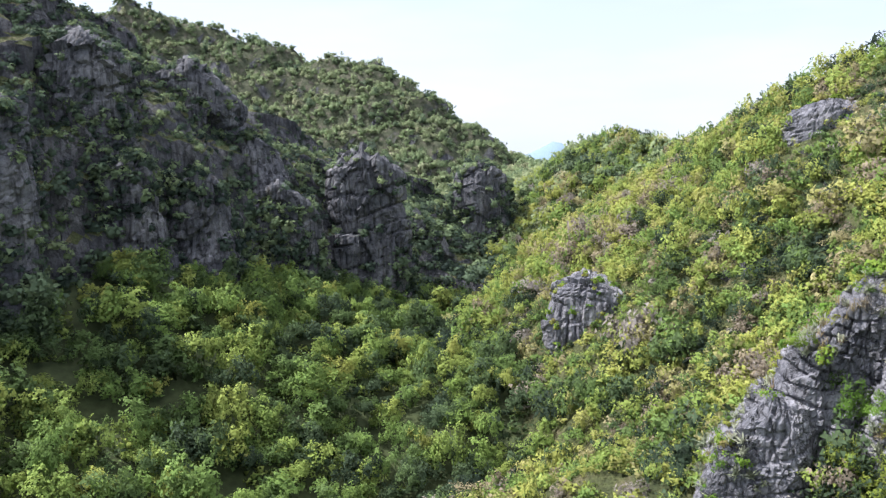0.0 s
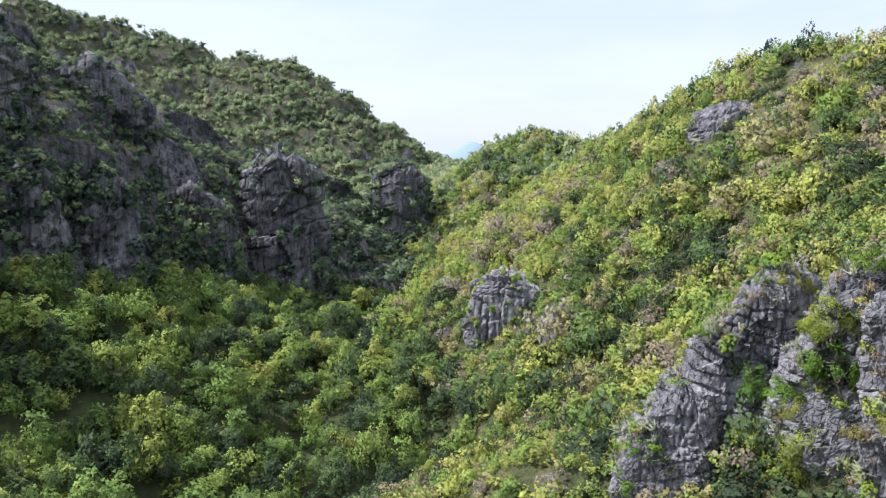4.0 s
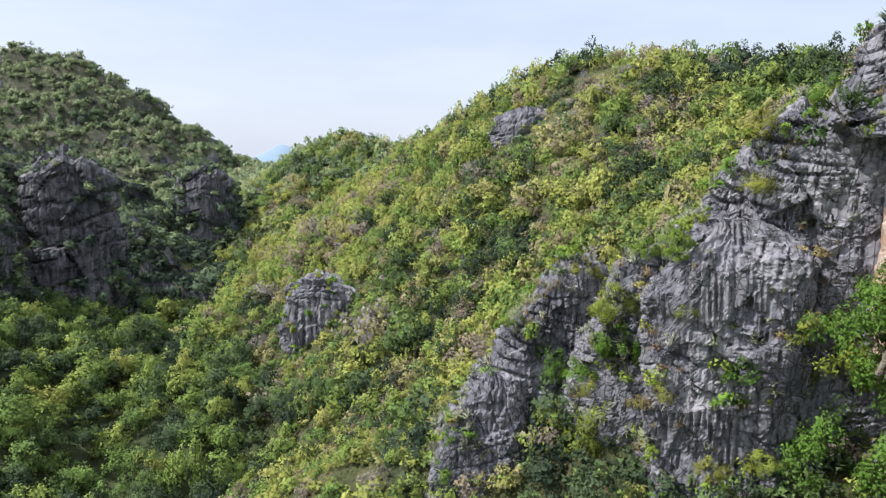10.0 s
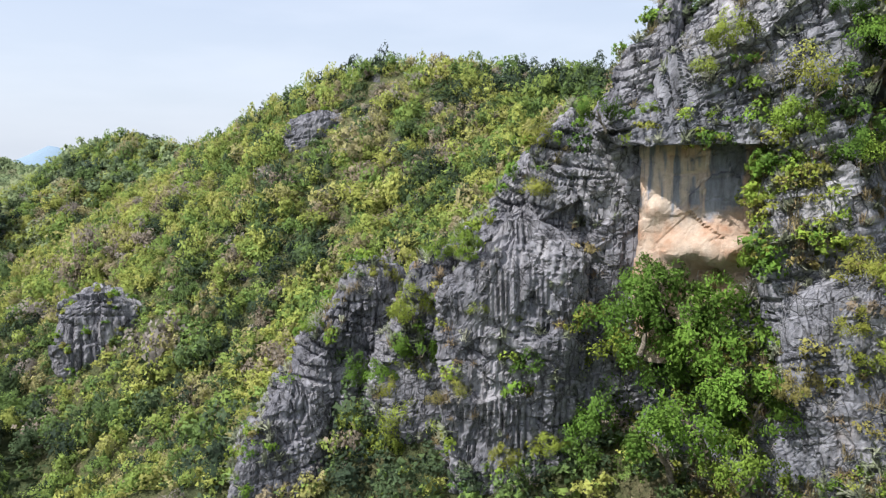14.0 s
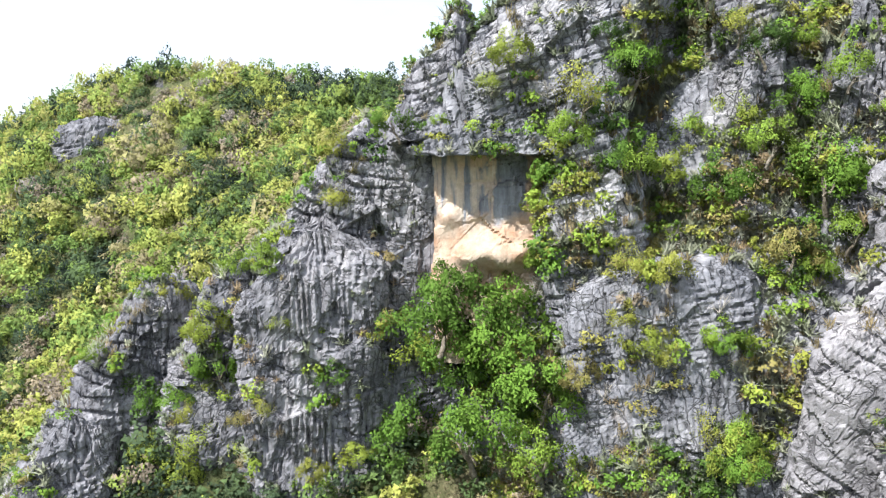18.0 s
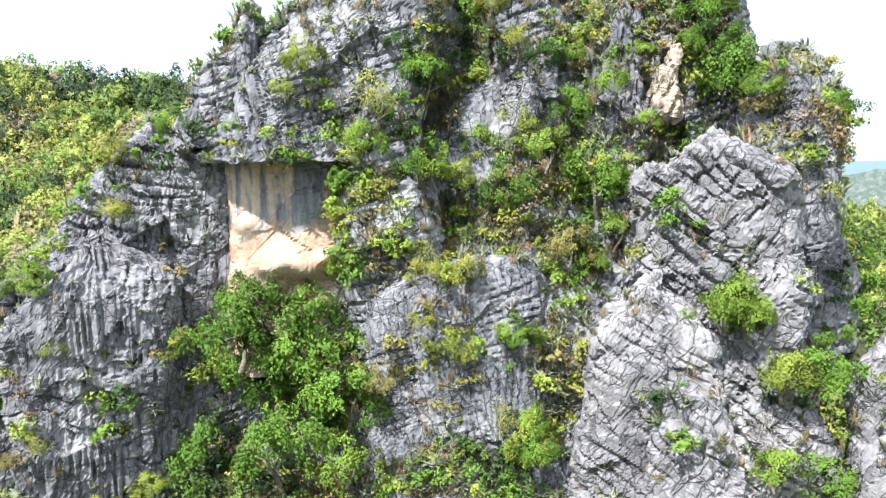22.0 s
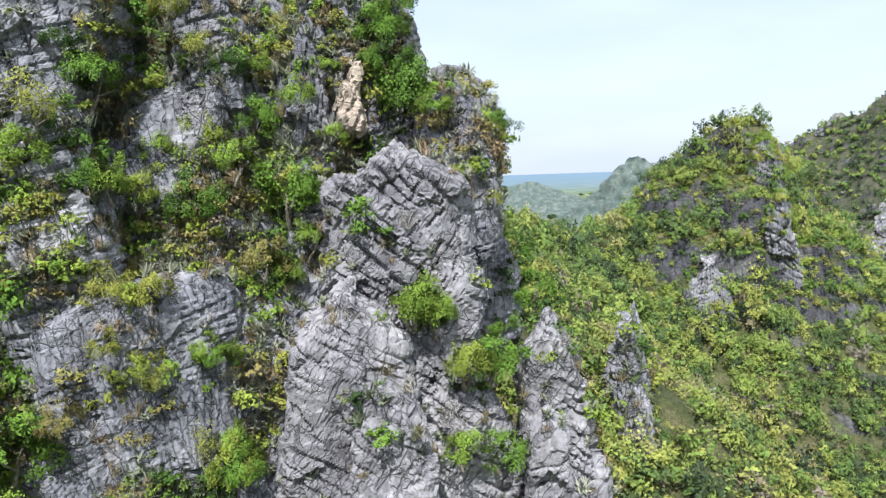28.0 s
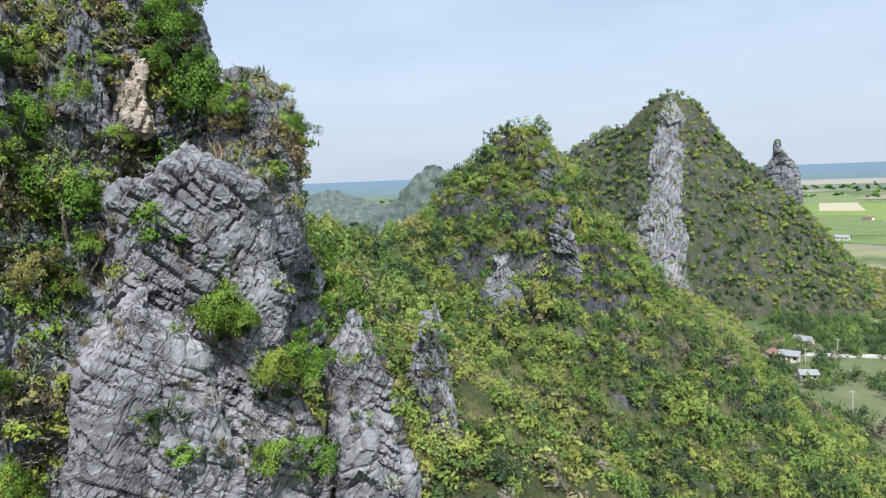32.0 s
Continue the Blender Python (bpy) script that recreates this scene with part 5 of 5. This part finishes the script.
def stem_mesh(seed, limbs):
    """A crooked tapered stem one metre high, with limbs that fork off into the crown."""
    rng = np.random.RandomState(seed)
    vs, fs, off_ = [], [], 0
    for b in range(1 + limbs):
        w = rng.uniform(0, 2 * np.pi)
        start = np.array([0, 0, -0.15]) if b == 0 else np.array([0, 0, rng.uniform(0.35, 0.6)])
        end = np.array([rng.uniform(-0.1, 0.1), rng.uniform(-0.1, 0.1), 1.0]) if b == 0 else start + np.array([math.cos(w) * 0.45, math.sin(w) * 0.45, rng.uniform(0.25, 0.5)])
        r0 = 0.07 if b == 0 else 0.038
        n, rows = 6, 5
        for j in range(rows):
            t = j / (rows - 1)
            c = start + (end - start) * t + rng.normal(size=3) * 0.03 * (0 < j < rows - 1)
            a = np.linspace(0, 2 * np.pi, n, endpoint=False)
            r = r0 * (1 - 0.7 * t)
            vs.append(np.stack([c[0] + r * np.cos(a), c[1] + r * np.sin(a), np.full(n, c[2])], 1))
            if j:
                for q in range(n):
                    fs.append([off_ + (j - 1) * n + q, off_ + (j - 1) * n + (q + 1) % n, off_ + j * n + (q + 1) % n, off_ + j * n + q])
        off_ += n * rows
    return mesh_from("trunk", np.concatenate(vs), np.array(fs), BARK, True)


STEMS = [stem_mesh(700 + k, 3) for k in range(4)]


def colour_word(tint):
    return "dark green" if tint < 0.28 else "deep green" if tint < 0.37 else "bright green" if tint < 0.47 else "light green" if tint < 0.56 else "yellow-green" if tint < 0.65 else "olive" if tint < 0.72 else "brownish dry"


def plant_tree(x, y, z, r, tint, k, where, group):
    big = r > 1.45
    root = new("tree" if big else "bush")
    out_ = Vector((-0.9, -0.3, 0)) * r * 0.45
    root.location = (x, y, z)
    high = r * (1.0 if big else 0.55)
    thin = 0.57 < tint and k % 2 == 0
    stem = part("trunk" if big else "stem", STEMS[k % 4], root)
    stem.scale = (high * 1.2, high * 1.2, high)
    stem.rotation_euler = (0.3 * math.sin(k), -0.35, k * 1.3)
    top = part("crown", crown_mesh(k % 5, tint, thin), root)
    top.location = (out_.x, out_.y, high * 0.75)
    top.scale = (r * (0.85 + 0.1 * (k % 3)), r * (1.05 - 0.1 * (k % 2)), r * (1.25 if big else 1.0))
    top.rotation_euler = (0, 0, k * 2.1)
    tagged(root, f"{colour_word(tint)} {'broadleaf tree' if big else 'leafy bush'} {where}", "tree" if big else "bush", group)


k = 0
for plants, where, group in ((GULLY, "in the gully below the cave", "plants in the gully below the cave"), (LEDGE, "rooted on a ledge of the cliff", "plants rooted on a ledge of the cliff"), (LEDGE_MORE, "rooted on a ledge of the cliff", "plants rooted on a ledge of the cliff"), (CREST, "high on the upper cliff", "plants high on the upper cliff"), (CREST_MORE, "high on the upper cliff", "plants high on the upper cliff"), (FOOT, "between the pale pinnacles", "plants between the pale pinnacles"), (FOOT_MORE, "between the pale pinnacles", "plants between the pale pinnacles"), (STEP, "on the stepped rock buttress", "plants on the stepped rock buttress")):
    for spot in plants:
        plant_tree(*spot, k, where, group)
        k += 1


# ---------------------------------------------------------------- dry, leafless shrubs on the ledges
PALE_BARK = soil("pale_bark", (0.22, 0.20, 0.17), (0.34, 0.32, 0.29), (0.46, 0.44, 0.41), 3.0)


def twig_mesh(seed, boughs):
    """Bare boughs that fan out from one root, each forking twice, one metre long."""
    rng = np.random.RandomState(seed)
    vs, fs, count = [], [], 0
    todo = []
    for b in range(boughs):
        w, e = rng.uniform(0, 2 * np.pi), rng.uniform(0.35, 1.35)
        todo.append((np.zeros(3), np.array([math.cos(w) * math.cos(e), math.sin(w) * math.cos(e), math.sin(e)]), rng.uniform(0.35, 0.6), 0.022, 0))
    while todo:
        start, way, length, r, depth = todo.pop()
        end = start + way * length
        side = np.cross(way, rng.normal(size=3))
        side /= np.linalg.norm(side)
        other = np.cross(way, side)
        for c, rr in ((start, r), (end, r * 0.5)):
            vs.append(np.stack([c + rr * (math.cos(a) * side + math.sin(a) * other) for a in (0, 2.094, 4.189)]))
        for q in range(3):
            fs.append([count + q, count + (q + 1) % 3, count + 3 + (q + 1) % 3, count + 3 + q])
        count += 6
        if depth < 2:
            for _ in range(3):
                turn = way + rng.normal(size=3) * 0.45 + np.array([0, 0, 0.12])
                todo.append((start + way * length * rng.uniform(0.55, 1.0), turn / np.linalg.norm(turn), length * rng.uniform(0.5, 0.85), r * 0.6, depth + 1))
    return mesh_from("crown", np.concatenate(vs), np.array(fs), PALE_BARK, True)


TWIGS = [twig_mesh(800 + k, 9) for k in range(4)]
DRY = [
    (46.2, -5.0, 57.9, 2.4), (46.9, 24.5, 65.5, 2.1), (46.1, -5.1, 57.4, 2.0), (47.7, 24.1, 65.7, 1.9), (46.9, -2.2, 71.5, 1.5),
    (44.8, 18.2, 59.3, 1.4), (44.2, 36.2, 73.9, 1.4), (47.6, 19.6, 74.7, 1.4), (44.6, 1.9, 66.0, 1.1), (47.4, 11.4, 65.5, 1.4),
    (46.5, 13.8, 61.7, 1.4), (34.1, 40.7, 57.0, 1.6), (34.3, 55.9, 63.0, 1.9), (34.1, 43.8, 48.0, 2.0), (37.2, 36.4, 50.3, 1.9),
    (51.6, 15.9, 69.4, 1.7), (56.6, 10.5, 77.8, 1.6), (56.8, -1.2, 77.4, 1.6), (46.6, 23.3, 80.1, 1.5), (44.7, 28.7, 82.8, 1.3),
    (53.9, 3.0, 78.3, 1.7), (43.1, -2.1, 61.6, 1.4), (51.8, 9.3, 65.8, 1.7), (46.7, -12.4, 63.3, 1.2)
]
for k, (x, y, z, r) in enumerate(DRY):
    root = new("dry_shrub")
    root.location = (x - 0.1, y, z - 0.1)
    boughs = part("crown", TWIGS[k % 4], root)
    boughs.scale, boughs.rotation_euler = (r, r, r), (0.1, -0.5, k * 1.7)
    tagged(root, "leafless pale grey shrub of bare twigs on a ledge", "shrub", "dry shrubs on the ledges")

# ---------------------------------------------------------------- the plain: houses, poles, road, fields, far trees


def paint(name, colour, rough=0.7, metal=0.0, wear=0.25):
    m, n, l, b = material(name, rough)
    b.inputs["Metallic"].default_value = metal
    col = mix(n, l, wear, colour, ramp(n, l, noise_tex(n, l, 1.3, 7), [(0.3, grey(0.3)), (0.7, grey(0.75))]), "OVERLAY")
    l.new(col, b.inputs["Base Color"])
    return m


WHITE_ROOF = paint("weathered_metal_roof", (0.24, 0.25, 0.26), 0.6, 0.1)
RUST_ROOF = paint("brown_roof", (0.17, 0.105, 0.08))
PLASTER = paint("plaster", (0.62, 0.58, 0.50))
DARK_GLASS = paint("dark_window", (0.03, 0.035, 0.04), 0.2)
CONCRETE = paint("concrete", (0.48, 0.46, 0.42), 0.9)
WOOD = paint("door_wood", (0.16, 0.10, 0.06))


def block(x0, x1, y0, y1, z0, z1, bevel=0.0):
    bm = bmesh.new()
    bmesh.ops.create_cube(bm, size=1.0)
    for v in bm.verts:
        v.co = ((x0 + x1) / 2 + v.co.x * (x1 - x0), (y0 + y1) / 2 + v.co.y * (y1 - y0), (z0 + z1) / 2 + v.co.z * (z1 - z0))
    if bevel:
        bmesh.ops.bevel(bm, geom=bm.edges[:], offset=bevel, segments=1, affect="EDGES")
    return bm


def bm_part(name, bm, mat, parent, label=""):
    me = bpy.data.meshes.new(name)
    bm.to_mesh(me)
    bm.free()
    me.materials.append(mat)
    return part(name, me, parent, label)


def house(x, y, turn, long, wide, high, roof_mat, label, group):
    """A low gabled house with wall body, two roof slopes, door and windows."""
    top = new("house")
    z = float(ground_height(np.array([x]), np.array([y]))[0])
    bm_part("wall", block(-long / 2, long / 2, -wide / 2, wide / 2, -0.6, high, 0.02), PLASTER, top)
    rise = wide * 0.28
    for side in (-1, 1):
        bm = bmesh.new()
        a = [(-long / 2 - 0.5, side * (wide / 2 + 0.6), high - 0.25), (long / 2 + 0.5, side * (wide / 2 + 0.6), high - 0.25),
             (long / 2 + 0.5, 0, high + rise), (-long / 2 - 0.5, 0, high + rise)]
        lower = [bm.verts.new(p) for p in a]
        upper = [bm.verts.new((p[0], p[1], p[2] + 0.14)) for p in a]
        bm.faces.new(lower)
        bm.faces.new(upper)
        for q in range(4):
            bm.faces.new((lower[q], lower[(q + 1) % 4], upper[(q + 1) % 4], upper[q]))
        bmesh.ops.recalc_face_normals(bm, faces=bm.faces[:])
        bm_part("roof", bm, roof_mat, top)
    for side in (-1, 1):
        bm = bmesh.new()
        pts = [(side * (long / 2 - 0.06), -wide / 2, high), (side * (long / 2 - 0.06), wide / 2, high), (side * (long / 2 - 0.06), 0, high + rise - 0.1)]
        inner = [bm.verts.new(p) for p in pts]
        outer = [bm.verts.new((p[0] + side * 0.05, p[1], p[2])) for p in pts]
        bm.faces.new(inner)
        bm.faces.new(outer)
        for q in range(3):
            bm.faces.new((inner[q], inner[(q + 1) % 3], outer[(q + 1) % 3], outer[q]))
        bmesh.ops.recalc_face_normals(bm, faces=bm.faces[:])
        bm_part("gable", bm, PLASTER, top)
    for side in (-1, 1):
        s = side * (wide / 2 + 0.03)
        bm_part("door", block(-0.45, 0.45, s - 0.03, s + 0.03, 0, 2.05, 0.01), WOOD, top)
        for wx in (-long * 0.3, long * 0.3):
            bm_part("window", block(wx - 0.55, wx + 0.55, s - 0.03, s + 0.03, 1.0, 2.0, 0.01), DARK_GLASS, top)
    top.location, top.rotation_euler = (x, y, z), (0, 0, radians(turn))
    return tagged(top, label, "house", group)


house(200, -212, 35, 6.5, 4.5, 2.7, WHITE_ROOF, "small plastered house with a pale metal roof among trees", "houses by the road")
house(180.5, -199.5, 60, 5.5, 4.0, 2.5, WHITE_ROOF, "low shed with a pale metal roof under dark trees", "houses by the road")
house(216, -236, 20, 6.5, 4.5, 2.7, WHITE_ROOF, "house with a grey metal roof beside the road", "houses by the road")
house(205, -207, 110, 6.5, 5.0, 2.7, RUST_ROOF, "small house with a brown roof behind the trees", "houses by the road")
for hx, hy, turn, roof in ((496, -587, 30, WHITE_ROOF), (520, -560, 80, WHITE_ROOF), (640, -800, 10, RUST_ROOF), (1180, -1010, 50, WHITE_ROOF), (1450, -385, 20, WHITE_ROOF),
                           (1500, -425, 20, WHITE_ROOF), (1560, -445, 20, RUST_ROOF), (1700, -430, 10, WHITE_ROOF)):
    house(hx, hy, turn, 26 if hx > 1000 else 12, 12 if hx > 1000 else 7, 5 if hx > 1000 else 3, roof, "far white farm building out on the plain", "farm buildings on the plain")


def pole(x, y, high):
    """A concrete power pole with a cross-arm and insulators."""
    top = new("power_pole")
    z = float(ground_height(np.array([x]), np.array([y]))[0])
    bm = bmesh.new()
    bmesh.ops.create_cone(bm, cap_ends=True, segments=10, radius1=0.2, radius2=0.12, depth=high + 1)
    bmesh.ops.translate(bm, verts=bm.verts, vec=(0, 0, (high - 1) / 2))
    bm_part("shaft", bm, CONCRETE, top)
    bm_part("cross_arm", block(-0.9, 0.9, -0.07, 0.07, high - 0.6, high - 0.45, 0.01), CONCRETE, top)
    for dx in (-0.8, 0.0, 0.8):
        bm = bmesh.new()
        bmesh.ops.create_cone(bm, cap_ends=True, segments=8, radius1=0.07, radius2=0.04, depth=0.25)
        bmesh.ops.translate(bm, verts=bm.verts, vec=(dx, 0, high - 0.33))
        bm_part("insulator", bm, PLASTER, top)
    top.location, top.rotation_euler = (x, y, z), (0, 0, radians(25))
    return tagged(top, "slender grey concrete power pole beside the road", "power pole", "power poles")


for px_, py_, ph in ((148.5, -182, 8.0), (192, -211, 7.0), (199.5, -235.5, 6.5)):
    pole(px_, py_, ph)


def strip(name, pts, width, mat, label, lift=0.25):
    """A road or field edge: a ribbon with thickness that follows the ground."""
    v, f = [], []
    p = np.array(pts, float)
    t = np.linspace(0, len(p) - 1, 60)
    x, y = np.interp(t, np.arange(len(p)), p[:, 0]), np.interp(t, np.arange(len(p)), p[:, 1])
    dx, dy = np.gradient(x), np.gradient(y)
    n = np.hypot(dx, dy)
    z = ground_height(x, y) + lift
    for side, low in ((-1, 0.5), (-1, 0), (1, 0), (1, 0.5)):
        v.append(np.stack([x - side * dy / n * width / 2, y + side * dx / n * width / 2, z - low], 1))
    v = np.concatenate([np.stack(v, 1).reshape(-1, 3)])
    f = grid_faces(60, 4)
    return tagged(new(name, mesh_from(name, v, f, mat, False)), label, "road" if "road" in name else "field", kind="structure")


strip("road", [(240, -170), (214, -208), (205, -221), (196, -236), (188, -248), (165, -285), (120, -350)], 4.5, CONCRETE, "pale concrete road across the plain", 0.6)
strip("far_road", [(1800, -520), (1500, -400), (1380, -330), (1250, -200)], 16, CONCRETE, "pale road far out on the plain", 0.6)


def field(cx, cy, long, wide, turn, colour, label, lift=0.0):
    m = soil("field", tuple(c * 0.8 for c in colour), colour, tuple(min(1, c * 1.2) for c in colour), 0.04)
    bm = block(-long / 2, long / 2, -wide / 2, wide / 2, -0.3, 0.5, 0.1)
    me = bpy.data.meshes.new("field")
    bm.to_mesh(me)
    bm.free()
    me.materials.append(m)
    ob = new("field", me)
    ob.location, ob.rotation_euler = (cx, cy, lift), (0, 0, radians(turn))
    tagged(ob, label, "field", kind="structure")


field(800, -930, 420, 190, -45, (0.15, 0.20, 0.055), "bright green field on the plain")
field(860, -1010, 230, 60, -48, (0.34, 0.31, 0.22), "pale harvested field on the plain", 0.4)
field(1120, -1240, 520, 150, -45, (0.14, 0.17, 0.075), "green field far out on the plain", 0.2)
field(2300, -2650, 1700, 420, -45, (0.25, 0.23, 0.20), "broad bare field near the horizon")
field(620, -735, 300, 90, -42, (0.12, 0.16, 0.06), "green meadow on the plain", 0.3)
field(1330, -350, 150, 240, 15, (0.2, 0.22, 0.22), "pale flooded field on the plain")
field(1480, -430, 110, 420, 15, (0.25, 0.24, 0.14), "straw-coloured field on the plain", 0.4)

# trees scattered in rows and groves over the plain
DOT = [crown(34, 0.3, 800 + k, lumps=5, core=1) for k in range(4)]
n = 2600
dist, bear = 330 + 2600 * R.beta(1.2, 2.2, n), np.radians(R.uniform(84, 150, n))
x, y = dist * np.sin(bear), dist * np.cos(bear)
clump = flat(x, y, 170, 83)
who, _, z = owner(x, y)
ok = (clump > 0.02) & (who < 0) & ~((np.abs(x - 800) < 190) & (np.abs(y + 930) < 190))
x, y, z = x[ok], y[ok], z[ok]
size = R.uniform(2.5, 6.5, len(x)) * (1 + dist[ok] / 2500)
v, f, t, a = scatter(DOT, np.stack([x, y, z + size * 0.2], 1), size, size, R.uniform(0.05, 0.45, len(x)), R)
tagged(new("plain_trees", mesh_from("plain_trees", v, f, LEAVES, False, t, a)), "dark tree rows and groves scattered over the plain", "trees", kind="stuff")
